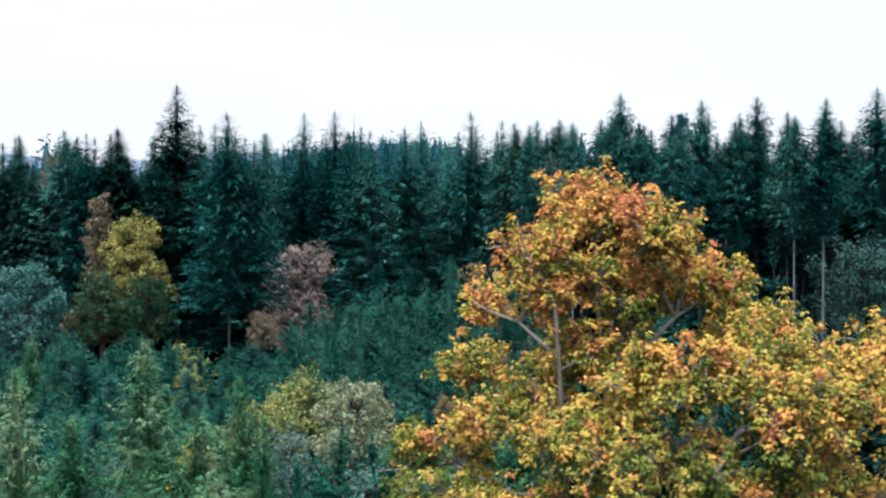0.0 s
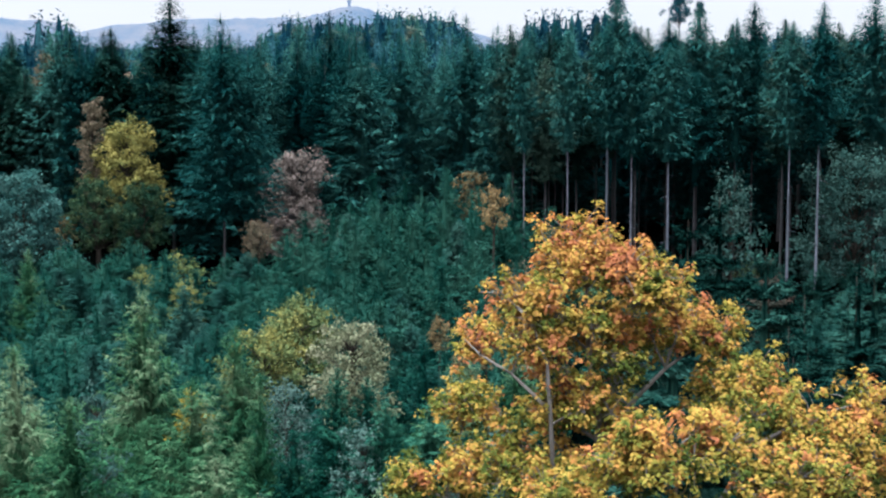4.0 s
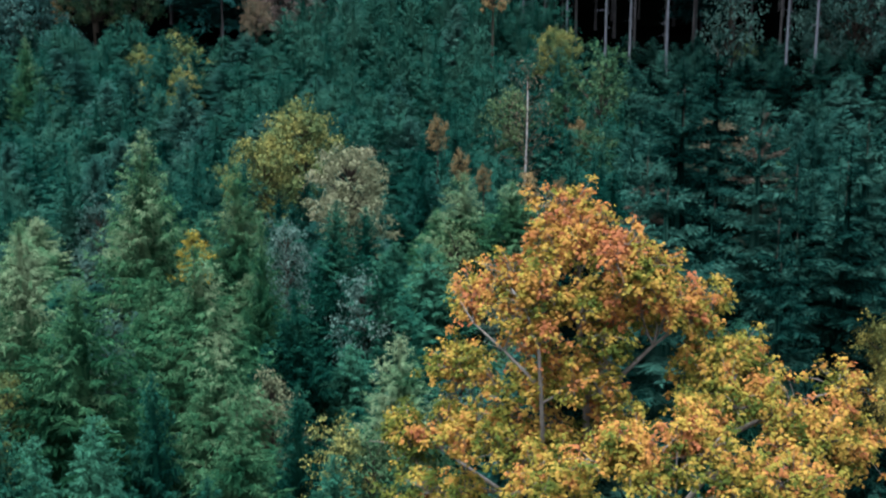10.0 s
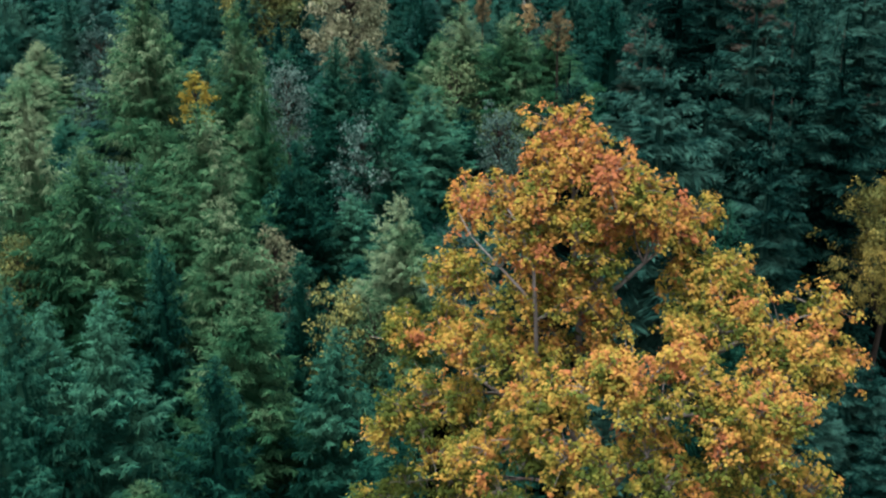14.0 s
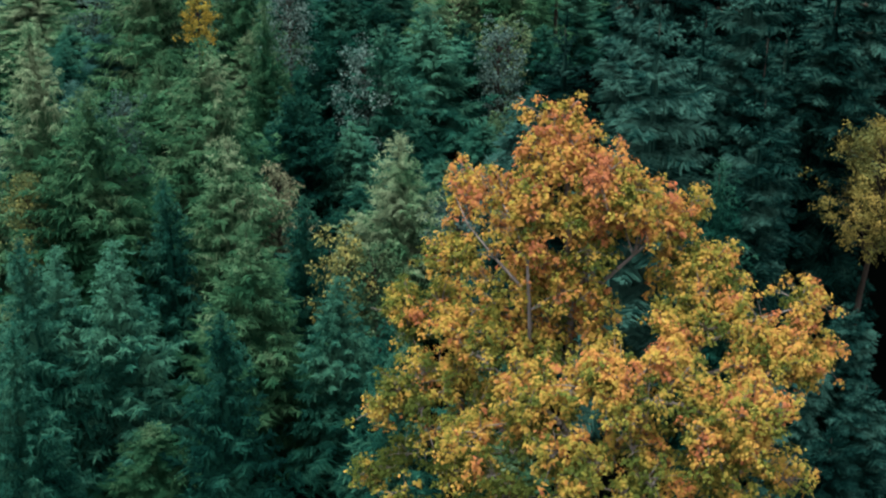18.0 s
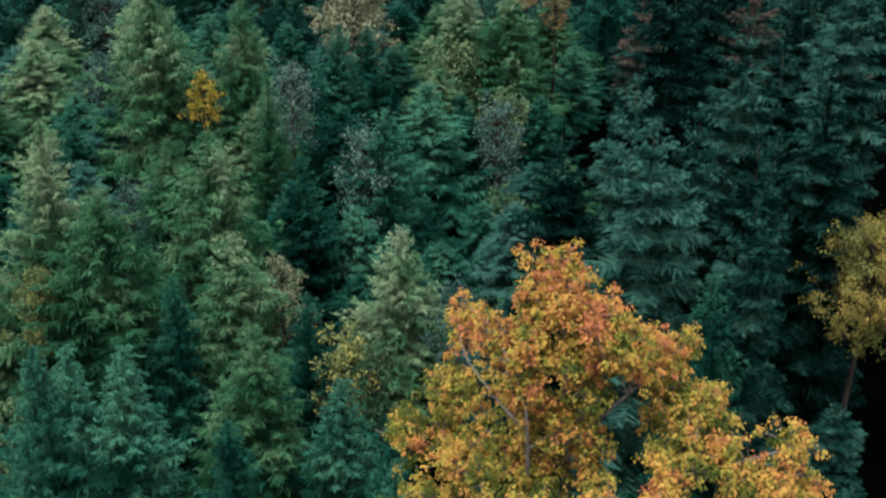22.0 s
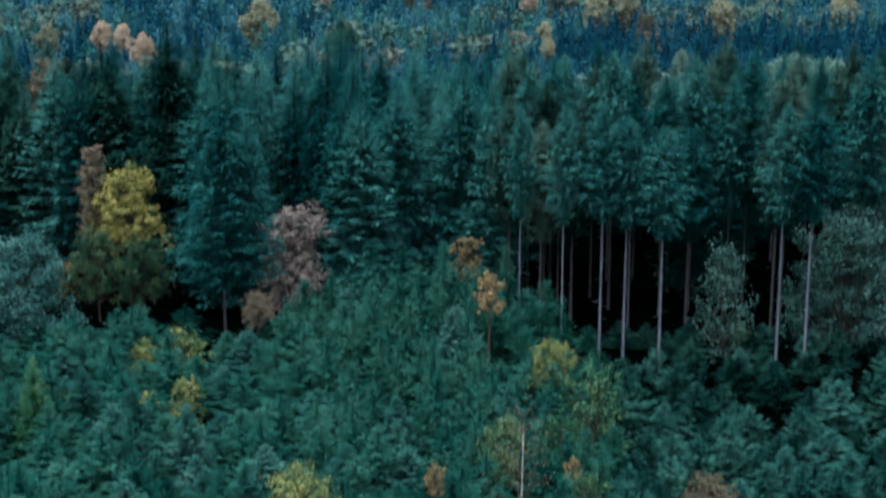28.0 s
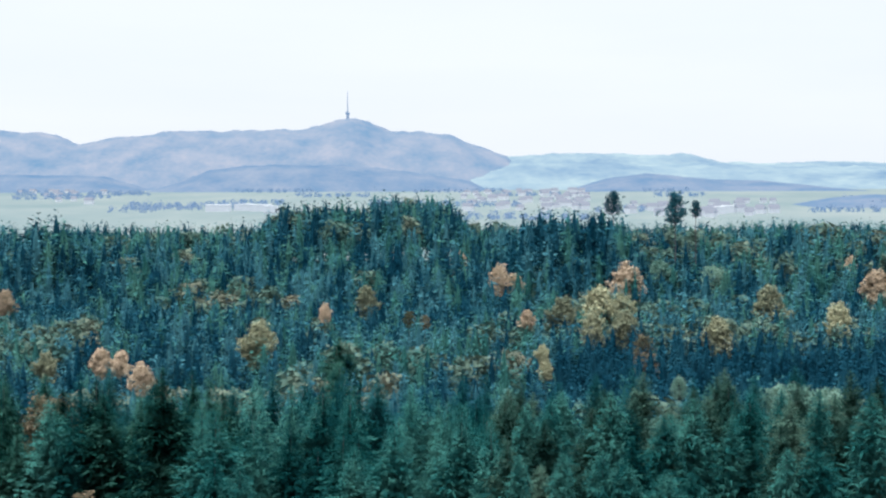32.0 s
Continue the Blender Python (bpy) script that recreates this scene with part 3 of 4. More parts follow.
for k, (x, y, w) in enumerate(((-318, 2330, 34), (-286, 2360, 26), (-258, 2330, 30), (-236, 2250, 18), (350, 2150, 22), (372, 2200, 16))):
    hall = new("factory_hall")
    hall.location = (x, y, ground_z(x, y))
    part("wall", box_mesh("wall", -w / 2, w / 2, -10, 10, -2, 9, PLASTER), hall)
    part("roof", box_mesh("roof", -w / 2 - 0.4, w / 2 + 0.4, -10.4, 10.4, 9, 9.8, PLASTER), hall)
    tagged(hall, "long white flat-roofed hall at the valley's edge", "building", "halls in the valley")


# hedges and groves on the valley floor
gr = np.random.RandomState(31)
spots = []
for k in range(26):
    y = gr.uniform(1900, 3900)
    x = y * gr.uniform(-0.28, 0.28)
    for q in range(gr.randint(6, 22)):
        px, py = x + q * 11 + gr.uniform(-5, 5), y + gr.uniform(-14, 14) + q * gr.uniform(-3, 3)
        for d in range(3):
            spots.append((px + gr.uniform(-3, 3), py, ground_z(px, py) + gr.uniform(2, 8)))
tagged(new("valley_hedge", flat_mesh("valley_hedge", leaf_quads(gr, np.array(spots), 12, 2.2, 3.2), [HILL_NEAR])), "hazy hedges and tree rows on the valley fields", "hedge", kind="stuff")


# ---- planting ----
SPECIES = {
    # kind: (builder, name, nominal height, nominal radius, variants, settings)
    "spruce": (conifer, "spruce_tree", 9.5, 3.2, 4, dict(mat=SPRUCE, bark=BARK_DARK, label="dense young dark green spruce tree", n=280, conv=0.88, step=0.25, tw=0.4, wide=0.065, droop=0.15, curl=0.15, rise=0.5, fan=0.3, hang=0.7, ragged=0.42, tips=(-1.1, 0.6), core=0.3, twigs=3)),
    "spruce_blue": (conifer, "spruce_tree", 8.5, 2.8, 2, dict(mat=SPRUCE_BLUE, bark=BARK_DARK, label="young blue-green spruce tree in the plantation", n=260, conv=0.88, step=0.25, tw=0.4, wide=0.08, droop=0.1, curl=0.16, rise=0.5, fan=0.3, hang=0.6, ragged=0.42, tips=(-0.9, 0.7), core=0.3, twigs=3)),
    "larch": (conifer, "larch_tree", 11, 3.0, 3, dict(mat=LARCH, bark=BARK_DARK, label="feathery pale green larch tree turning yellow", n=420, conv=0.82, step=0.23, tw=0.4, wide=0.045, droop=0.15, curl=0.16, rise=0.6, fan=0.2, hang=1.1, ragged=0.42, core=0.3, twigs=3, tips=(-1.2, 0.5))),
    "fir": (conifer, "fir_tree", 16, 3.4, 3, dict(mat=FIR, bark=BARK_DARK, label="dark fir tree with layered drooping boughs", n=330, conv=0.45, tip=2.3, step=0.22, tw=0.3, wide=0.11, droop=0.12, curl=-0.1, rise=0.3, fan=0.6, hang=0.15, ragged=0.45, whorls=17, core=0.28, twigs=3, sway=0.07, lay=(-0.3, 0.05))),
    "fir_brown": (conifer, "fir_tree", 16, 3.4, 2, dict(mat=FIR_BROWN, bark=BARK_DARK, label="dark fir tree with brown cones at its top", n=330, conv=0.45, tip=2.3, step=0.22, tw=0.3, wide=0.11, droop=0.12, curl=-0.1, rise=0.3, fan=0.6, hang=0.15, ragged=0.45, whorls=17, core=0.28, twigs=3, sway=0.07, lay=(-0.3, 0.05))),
    "young": (conifer, "spruce_tree", 9, 3.0, 5, dict(mat=THICKET, bark=BARK_DARK, label="young green spruce tree in a dense thicket", n=100, conv=0.88, step=0.36, tw=0.5, wide=0.075, droop=0.05, curl=0.22, rise=0.8, fan=0.28, hang=0.8, ragged=0.42, tips=(-0.7, 1.1), core=0.3, twigs=3)),
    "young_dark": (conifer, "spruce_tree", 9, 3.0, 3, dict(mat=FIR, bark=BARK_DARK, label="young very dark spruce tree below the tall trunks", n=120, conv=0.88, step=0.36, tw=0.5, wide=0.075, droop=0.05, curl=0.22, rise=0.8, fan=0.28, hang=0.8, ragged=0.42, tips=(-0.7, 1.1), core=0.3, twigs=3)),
    "tall": (conifer, "tall_spruce_tree", 26, 3.4, 4, dict(mat=TALL, bark=BARK, label="tall spruce tree with a bare grey lower trunk", base=0.44, n=420, conv=0.74, crest=0.38, step=0.5, tw=0.9, wide=0.1, droop=0.3, curl=0.22, rise=0.4, fan=0.28, hang=0.8, ragged=0.42, stubs=14, foot=0.2, tips=(-1.1, 0.6), tip=1.65)),
    "tallpale": (conifer, "tall_spruce_tree", 26, 3.4, 3, dict(mat=TALL_OLIVE, bark=BARK, label="tall pale olive-green spruce tree with a bare trunk", base=0.44, n=420, conv=0.74, crest=0.38, step=0.5, tw=0.9, wide=0.1, droop=0.3, curl=0.22, rise=0.4, fan=0.28, hang=0.8, ragged=0.42, stubs=14, foot=0.2, tips=(-1.1, 0.6), tip=1.65)),
    "tallfull": (conifer, "tall_spruce_tree", 27, 4.4, 3, dict(mat=TALL, bark=BARK, label="tall dark spruce tree branched to the ground", base=0.08, n=560, conv=0.74, crest=0.38, step=0.55, tw=0.9, wide=0.11, droop=0.3, curl=0.22, rise=0.4, fan=0.28, hang=0.8, ragged=0.4, tips=(-1.1, 0.6), tip=1.65)),
    "tallmid": (conifer, "tall_spruce_tree", 27, 4.4, 1, dict(mat=TALL, bark=BARK, label="tall dark spruce tree with a short bare foot", base=0.3, n=560, conv=0.74, crest=0.38, step=0.55, tw=0.9, wide=0.11, droop=0.3, curl=0.22, rise=0.4, fan=0.28, hang=0.8, ragged=0.4, tips=(-1.1, 0.6), tip=1.65)),
    "trunk": (conifer, "tall_spruce_tree", 25, 3.2, 3, dict(mat=TALL, bark=BARK_PALE, label="tall spruce tree with a long bare grey trunk", base=0.55, n=350, conv=0.74, crest=0.38, step=0.5, tw=0.9, wide=0.1, droop=0.3, curl=0.22, rise=0.4, fan=0.28, hang=0.8, ragged=0.5, stubs=12, foot=0.15, tips=(-1.1, 0.6), tip=1.65)),
    "shrub_yellow": (broadleaf, "young_tree", 9, 1.4, 2, dict(mat=YELLOW, bark=BARK_DARK, label="small yellow-green leafy young tree", clumps=46, per=45, leaf=0.2, spread=0.24, base=0.42)),
    "shrub_green": (broadleaf, "young_tree", 9, 1.6, 2, dict(mat=GREEN, bark=BARK_DARK, label="small dull green leafy young tree", clumps=46, per=45, leaf=0.2, spread=0.26, base=0.42)),
    "shrub_beige": (broadleaf, "young_tree", 9, 1.4, 1, dict(mat=BEIGE, bark=BARK_DARK, label="small young tree with faded beige leaves", clumps=46, per=45, leaf=0.2, spread=0.24, base=0.42)),
    "shrub_grey": (broadleaf, "willow_bush", 9, 1.4, 2, dict(mat=GREY, bark=BARK_DARK, label="grey-green willow bush among spruces", clumps=46, per=48, leaf=0.17, spread=0.26, base=0.42)),
    "shrub_gold": (broadleaf, "young_tree", 9, 1.0, 2, dict(mat=ORANGE, bark=BARK_DARK, label="small young tree with orange-gold autumn leaves", clumps=22, per=42, leaf=0.2, spread=0.2, base=0.66)),
    "shrub_amber": (broadleaf, "young_tree", 9, 1.0, 2, dict(mat=AMBER, bark=BARK_DARK, label="small young tree with bright amber-yellow leaves", clumps=30, per=42, leaf=0.2, spread=0.2, base=0.62)),
    "beech_gold": (broadleaf, "beech_tree", 11.5, 3.0, 1, dict(mat=GOLD, bark=BARK_DARK, label="rounded beech tree with golden autumn leaves", clumps=150, per=90, leaf=0.16, spread=0.28, base=0.42)),
    "beige": (broadleaf, "sallow_tree", 10, 2.3, 2, dict(mat=BEIGE, bark=BARK_DARK, label="rounded tree with faded beige-green leaves", clumps=110, per=75, leaf=0.2, spread=0.28, base=0.38)),
    "yellow": (broadleaf, "maple_tree", 11, 2.4, 2, dict(mat=YELLOW, bark=BARK_DARK, label="broad tree with yellow-green autumn leaves", clumps=80, per=75, leaf=0.24, spread=0.32, base=0.45)),
    "lemon": (broadleaf, "maple_tree", 11, 2.4, 2, dict(mat=LEMON, bark=BARK_DARK, label="tree with clear yellow autumn leaves", clumps=80, per=75, leaf=0.24, spread=0.32, base=0.45)),
    "birch": (broadleaf, "birch_tree", 10.3, 1.6, 1, dict(mat=BROWN, bark=BARK_BIRCH, label="slender nearly leafless birch with a white trunk", clumps=44, per=12, leaf=0.14, spread=0.4, base=0.25, girth=0.5, limb_bark=BARK_DARK)),
    "brown": (broadleaf, "young_tree", 9, 2.2, 2, dict(mat=BROWN, bark=BARK_DARK, label="thin tree with brownish autumn leaves", clumps=54, per=54, leaf=0.24, spread=0.34, base=0.5)),
    "spindle": (broadleaf, "poplar_tree", 12, 2.6, 1, dict(mat=GREY, bark=BARK_DARK, label="tall thin tree with sparse grey-green leaves", clumps=60, per=42, leaf=0.28, spread=0.4, base=0.1, top=0.7)),
    "grey": (broadleaf, "willow_tree", 14, 5.0, 1, dict(mat=GREY, bark=BARK_DARK, label="broad grey-green willow at the forest edge", clumps=160, per=90, leaf=0.3, spread=0.5, base=0.1)),
    "olive": (broadleaf, "oak_tree", 10, 3.2, 2, dict(mat=OLIVE, bark=BARK_DARK, label="broad olive-green tree at the forest edge", clumps=90, per=75, leaf=0.26, spread=0.36, base=0.2)),
    "bluegreen": (broadleaf, "alder_tree", 11, 3.4, 1, dict(mat=BLUEGREEN, bark=BARK_DARK, label="broad blue-green tree at the forest edge", clumps=110, per=75, leaf=0.3, spread=0.42, base=0.08)),
    "slim_brown": (broadleaf, "oak_tree", 14, 1.7, 1, dict(mat=BROWN, bark=BARK_DARK, label="slim tree with brownish yellow leaves at the forest edge", clumps=60, per=60, leaf=0.26, spread=0.3, base=0.25, top=0.8)),
    "darkfir": (conifer, "tall_fir_tree", 26, 3.6, 1, dict(mat=FIR, bark=BARK, label="very dark tall fir rising from the forest", base=0.15, n=620, conv=0.74, crest=0.38, step=0.55, tw=0.85, wide=0.12, droop=0.15, curl=0.15, rise=0.35, fan=0.35, hang=0.6, ragged=0.4, tip=1.65)),
    "pink": (broadleaf, "beech_tree", 13, 3.0, 1, dict(mat=PINK, bark=BARK, label="small tree with dry russet-pink leaves", clumps=90, per=84, leaf=0.26, spread=0.32, base=0.35)),
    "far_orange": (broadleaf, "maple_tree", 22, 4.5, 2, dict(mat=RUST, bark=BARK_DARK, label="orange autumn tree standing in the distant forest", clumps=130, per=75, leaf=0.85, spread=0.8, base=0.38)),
    "far_yellow": (broadleaf, "maple_tree", 22, 4.5, 2, dict(mat=HAZEYELLOW, bark=BARK_DARK, label="yellow autumn tree standing in the distant forest", clumps=130, per=75, leaf=0.85, spread=0.8, base=0.38)),
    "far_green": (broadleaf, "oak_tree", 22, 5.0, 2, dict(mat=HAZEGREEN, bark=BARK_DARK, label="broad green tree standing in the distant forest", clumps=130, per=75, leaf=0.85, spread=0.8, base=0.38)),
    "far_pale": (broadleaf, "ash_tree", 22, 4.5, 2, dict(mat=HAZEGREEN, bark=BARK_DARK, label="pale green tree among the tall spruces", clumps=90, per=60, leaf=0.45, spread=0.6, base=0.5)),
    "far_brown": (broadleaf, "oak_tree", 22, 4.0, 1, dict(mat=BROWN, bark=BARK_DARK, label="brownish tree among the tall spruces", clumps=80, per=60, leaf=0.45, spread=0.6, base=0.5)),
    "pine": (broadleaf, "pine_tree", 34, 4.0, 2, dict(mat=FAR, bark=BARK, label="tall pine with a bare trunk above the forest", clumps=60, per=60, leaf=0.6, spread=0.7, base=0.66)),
}
GROUPS = {"larch": "larches in the young forest", "young": "spruces of the thicket", "spruce": "spruces in the young forest", "fir": "dark firs", "tall": "tall forest edge", "tallpale": "tall forest edge", "trunk": "tall forest edge"}
built, placed, thicket = {}, [], {"thicket": [], "stand": []}
place_rng = random.Random(11)


def plant(kind, x, y, top, r, note=True, dz=0.0, stuff=None):
    """A tree of that kind whose crown is r wide to each side and reaches up to the height top."""
    build, name, h, r0, variants, opts = SPECIES[kind]
    z = ground_z(x, y) - 0.15 + dz
    if kind == "trunk":
        top = 23.5 + place_rng.uniform(-1.5, 1.5)
    sz = max(0.3, (top - z) / h)
    if build is conifer:
        sx = max(0.6 * sz, min(1.9 * sz, r * (1.4 if kind in ("trunk", "tall", "tallpale") else 1.9 if h > 20 else 2.2 if kind == "larch" else 1.4 if kind[:3] == "fir" else 2.0) / r0))
    else:
        sx = sz = r * 1.15 / r0
        z = top - sz * h
    k = place_rng.randrange(variants)
    m = pose(x, y, z, 0, 0, place_rng.uniform(0, 360)) @ Matrix.Diagonal((sx, sx, sz, 1))
    if stuff and (kind, k) in built:
        c = CROWNS[built[kind, k].name].reshape(-1, 3)
        q = c @ np.array(m.to_3x3()).T + np.array(m.translation)
        thicket[stuff].append(q.reshape(-1, 3, 3))
        placed.append((x, y, max(0.5, r)))
        return None
    if (kind, k) in built:
        first = built[kind, k].scale
        ob = copy_thing(built[kind, k], m @ Matrix.Diagonal((1 / first[0], 1 / first[1], 1 / first[2], 1)))
    else:
        ob = build(name, 100 + 7 * len(built), h, r0, **opts)
        if kind in GROUPS:
            tagged(ob, group=GROUPS[kind])
        ob.matrix_basis = m
        built[kind, k] = ob
    if note:
        placed.append((x, y, max(0.5, r)))
    return ob


# trees that stand out, young forest and firs
plant("larch", -16.1, 61, 10.6, 1.7)
plant("larch", -13.4, 58, 9.2, 2)
plant("larch", -9.9, 64, 8.8, 1.8)
plant("larch", -12.4, 68, 6.5, 1.4)
plant("larch", -8.3, 58.5, 7, 1.5)
plant("larch", -6.8, 51.5, 7.2, 1.5)
plant("larch", -1.6, 60, 6.5, 1.4)
plant("larch", -14.8, 80, 10, 1.8)
plant("larch", -10.4, 81, 8.1, 1.4)
plant("larch", -8.3, 73, 7.3, 0.9)
plant("spruce", -6.3, 67, 6.1, 1.5)
plant("spruce", -2.7, 72, 6.2, 1.6)
plant("spruce", -0.8, 78, 4.9, 2)
plant("spruce", -11.2, 50, 7.2, 1.5)
plant("spruce", -10.4, 56, 6.5, 1.1)
plant("spruce", -14, 53, 5.2, 1.3)
plant("spruce", -14.1, 49, 7.8, 1.4)
plant("spruce", -13.5, 45, 6.9, 1.1)
plant("spruce", -7, 46, 6.9, 1.3)
plant("spruce", -3.5, 50, 5.9, 1.4)
plant("spruce", -5.1, 55, 6.4, 1.1)
plant("shrub_yellow", -3.6, 54, 5.5, 0.9)
plant("shrub_green", -2.1, 54, 5.2, 1)
plant("shrub_beige", -6.6, 60, 5.3, 0.9)
plant("shrub_yellow", -16.2, 58, 6, 0.9)
plant("shrub_grey", -14.1, 66, 5.5, 1)
plant("shrub_grey", -3.9, 72, 5.3, 1.1)
plant("shrub_grey", -7.6, 78, 6.2, 1)
plant("shrub_grey", 0.8, 52, 9, 0.8)
plant("shrub_amber", -12.1, 77, 6, 0.65)
plant("fir", 7.4, 53.5, 14.7, 2)
plant("fir", 7.2, 57, 14.9, 1.4)
plant("fir", 4.5, 56.5, 13.2, 1.6)
plant("fir", 9.7, 58, 13, 1.1)
plant("fir", 11.9, 57, 12.6, 1.3)
plant("spruce", 9.4, 50, 10.5, 1)
plant("fir", 11, 52, 12.5, 1.1)
plant("fir", 12.2, 63, 14.8, 1.5)
plant("fir", 9.9, 68, 15.3, 1.7)
plant("fir", 12.4, 75, 15.8, 1.8)
plant("fir", 14.4, 66, 12.4, 1.6)
plant("fir", 11.9, 84, 12, 2)
plant("fir_brown", 14.4, 74, 12.4, 1.7)
plant("fir", 13.5, 61, 10.9, 1.3)
plant("fir_brown", 10.1, 80, 8.7, 1.4)
plant("fir", 18.7, 72, 13, 1.9)
plant("fir", 16.6, 68, 11.7, 1.4)
plant("fir", 15, 60, 14, 1.5)
plant("beech_gold", 16.9, 58, 8.4, 1.9)
plant("fir", 14.6, 51, 4.5, 1.3)
plant("fir", 12.3, 48, 5, 1.1)
plant("fir", 14.5, 47, 4, 1.1)
plant("fir", 12.7, 44, 4, 1.1)
plant("spruce", -5.6, 84, 5.5, 1.4)
plant("spruce", -4.2, 86, 4.7, 1.3)
plant("spruce", -1.4, 44.5, 6.3, 1.2)
plant("spruce", -1.6, 47, 6.3, 1)
plant("beige", -5.3, 90, 7, 1.8)
plant("yellow", -9.6, 110, 5.4, 2.2)
plant("yellow", -11.9, 106, 4.2, 2.1)
plant("shrub_gold", -0.6, 118, 3.1, 0.65)
plant("shrub_gold", 1, 108, 2.9, 0.55)
plant("shrub_gold", 2.2, 93, 5.4, 0.4)
plant("shrub_gold", 4.7, 92, 5.3, 0.45)
plant("shrub_gold", 6.5, 91, 5.2, 0.6)
plant("larch", 1.1, 92, 5.1, 1.5)
plant("larch", 3.8, 90, 5.1, 1.6)
plant("birch", 5.8, 120, 7.1, 1.8)
plant("yellow", 9.6, 140, 6.1, 1.4)
plant("shrub_green", 13.1, 135, 5.3, 2.4)
plant("shrub_green", 9.1, 130, 2.9, 1.6)
plant("shrub_gold", 10, 122, 2.1, 0.6)
plant("brown", 18.9, 113, 4, 1.7)
plant("spindle", 27.2, 158, 10.7, 3)
plant("grey", 40, 163, 12.3, 5)
plant("shrub_yellow", -28.2, 152, 2.6, 1.3)
plant("shrub_yellow", -24.2, 152, 3.4, 1.9)
plant("shrub_yellow", -26.2, 140, 1.3, 1.2)
plant("shrub_yellow", -22.4, 140, 2.6, 1.1)
plant("larch", -34.3, 135, 5.9, 1)
plant("shrub_gold", 4.1, 148, 10.3, 1)
plant("shrub_gold", 2.5, 160, 11, 1.2)
plant("lemon", -33.1, 173, 14.9, 2.7)
plant("olive", -35.4, 167, 9.6, 2.4)
plant("olive", -30.6, 166, 9.2, 2.2)
plant("slim_brown", -36.7, 174, 17.2, 1.4)
plant("bluegreen", -40.7, 160, 10.8, 3.3)
plant("shrub_gold", -39.3, 170, 5.7, 0.9)
plant("pink", -15.2, 167, 12.6, 3.1)
plant("brown", -17.7, 155, 6.4, 1.2)
plant("tallfull", -43.9, 188, 24.8, 2.9)
plant("tallfull", -40.9, 186, 24.3, 2.2)
plant("tallfull", -39.9, 200, 23.5, 2)
plant("darkfir", -29.9, 181, 29.3, 2.9)
plant("tallfull", -23.4, 173, 25.9, 3.5)
plant("tallfull", -20.6, 182, 24.1, 2.5)
plant("tallfull", -16.5, 186, 26.6, 2.5)
plant("tallfull", -13, 185, 26.7, 2.8)
plant("tallfull", -8.7, 170, 22.5, 2.9)
plant("tallfull", -5, 176, 24.4, 2.7)
plant("tallfull", -3.5, 190, 25.8, 1.9)
plant("tallfull", 2, 175, 26, 2.7)
plant("tallfull", 4.9, 180, 24.2, 2.4)
plant("tall", 9.2, 180, 25.3, 2.4)
plant("tall", 11.8, 182, 25.5, 2.5)
plant("tall", 17.4, 172, 27.7, 2.6)
plant("tall", 20, 178, 25, 2.1)
plant("tall", 22.5, 170, 25.5, 2.6)
plant("tall", 25.8, 172, 27, 2.6)
plant("tall", 29.4, 170, 25.5, 2.3)
plant("tall", 31.5, 172, 27.3, 2.6)
plant("tall", 38, 188, 25.7, 2.2)
plant("tall", 39.3, 175, 27.4, 2.1)
plant("tall", 42.6, 167, 27.8, 3.1)
plant("trunk", 7.4, 160, 10.6, 1.6)
plant("trunk", 11.4, 157, 9.3, 1.9)
plant("trunk", 15, 156, 6.7, 2.1)
plant("trunk", 17.3, 156, 4, 2.1)
plant("trunk", 20.5, 154, 1.7, 2.4)
plant("trunk", 32.1, 156, 4.1, 2.1)
plant("trunk", 34.6, 155, 9.5, 2.4)
plant("tallmid", -21.3, 158, 24, 2.2)
plant("tallmid", -19, 160, 22.5, 1.9)

# colours in the distant forest
plant("far_orange", -63.3, 574, 21, 2.9)
plant("far_orange", 4.7, 536, 21, 2.3)
plant("far_orange", 15.5, 466, 21.5, 2)
plant("far_orange", 19.8, 470, 19, 1.8)
plant("far_orange", 17.5, 353, 19.5, 1)
plant("far_orange", 50.1, 457, 22, 3)
plant("far_yellow", 37.4, 403, 20, 3)
plant("far_yellow", 42.6, 400, 18.5, 2.4)
plant("far_yellow", 27.7, 382, 19.5, 2.2)
plant("far_yellow", 31, 352, 18.5, 1.9)
plant("far_yellow", 38.4, 352, 19, 2)
plant("far_green", 31.4, 505, 21.5, 4.8)
plant("far_green", 38.6, 490, 21, 3.7)
plant("far_green", 58.4, 533, 21, 3.8)
plant("far_green", 63.5, 489, 21, 3.3)
plant("far_pale", 77, 475, 21, 3.4)
plant("far_green", 98, 565, 22, 5.8)
plant("far_orange", 115.4, 575, 22, 1.5)
plant("far_orange", 92, 565, 21, 1.8)
plant("far_yellow", 77.6, 396, 20.5, 2.6)
plant("far_yellow", 84.5, 358, 20, 1.8)
plant("far_yellow", 53.6, 327, 20, 1.9)
plant("far_brown", 36.1, 301, 20, 1.4)
plant("far_brown", 36.8, 300, 17, 1.8)
plant("far_yellow", 16.9, 282, 20, 0.75)
plant("far_yellow", 17.2, 281, 17.5, 0.82)
plant("far_orange", 116.9, 450, 21, 2.6)
plant("far_orange", 125.3, 514, 21, 1.2)
plant("far_yellow", -35.1, 322, 20, 2.2)
plant("far_orange", -25.7, 362, 20, 0.95)
plant("far_orange", -57.7, 283, 19.5, 1.2)
plant("far_orange", -54, 281, 19.3, 1.1)
plant("far_orange", -47, 261, 19.5, 1.2)
plant("far_yellow", -65.4, 277, 19.5, 1.2)
plant("far_orange", -105.9, 404, 20, 1.5)
plant("far_yellow", -18.7, 409, 20, 1.8)
plant("far_pale", 34, 242, 20, 1.1)
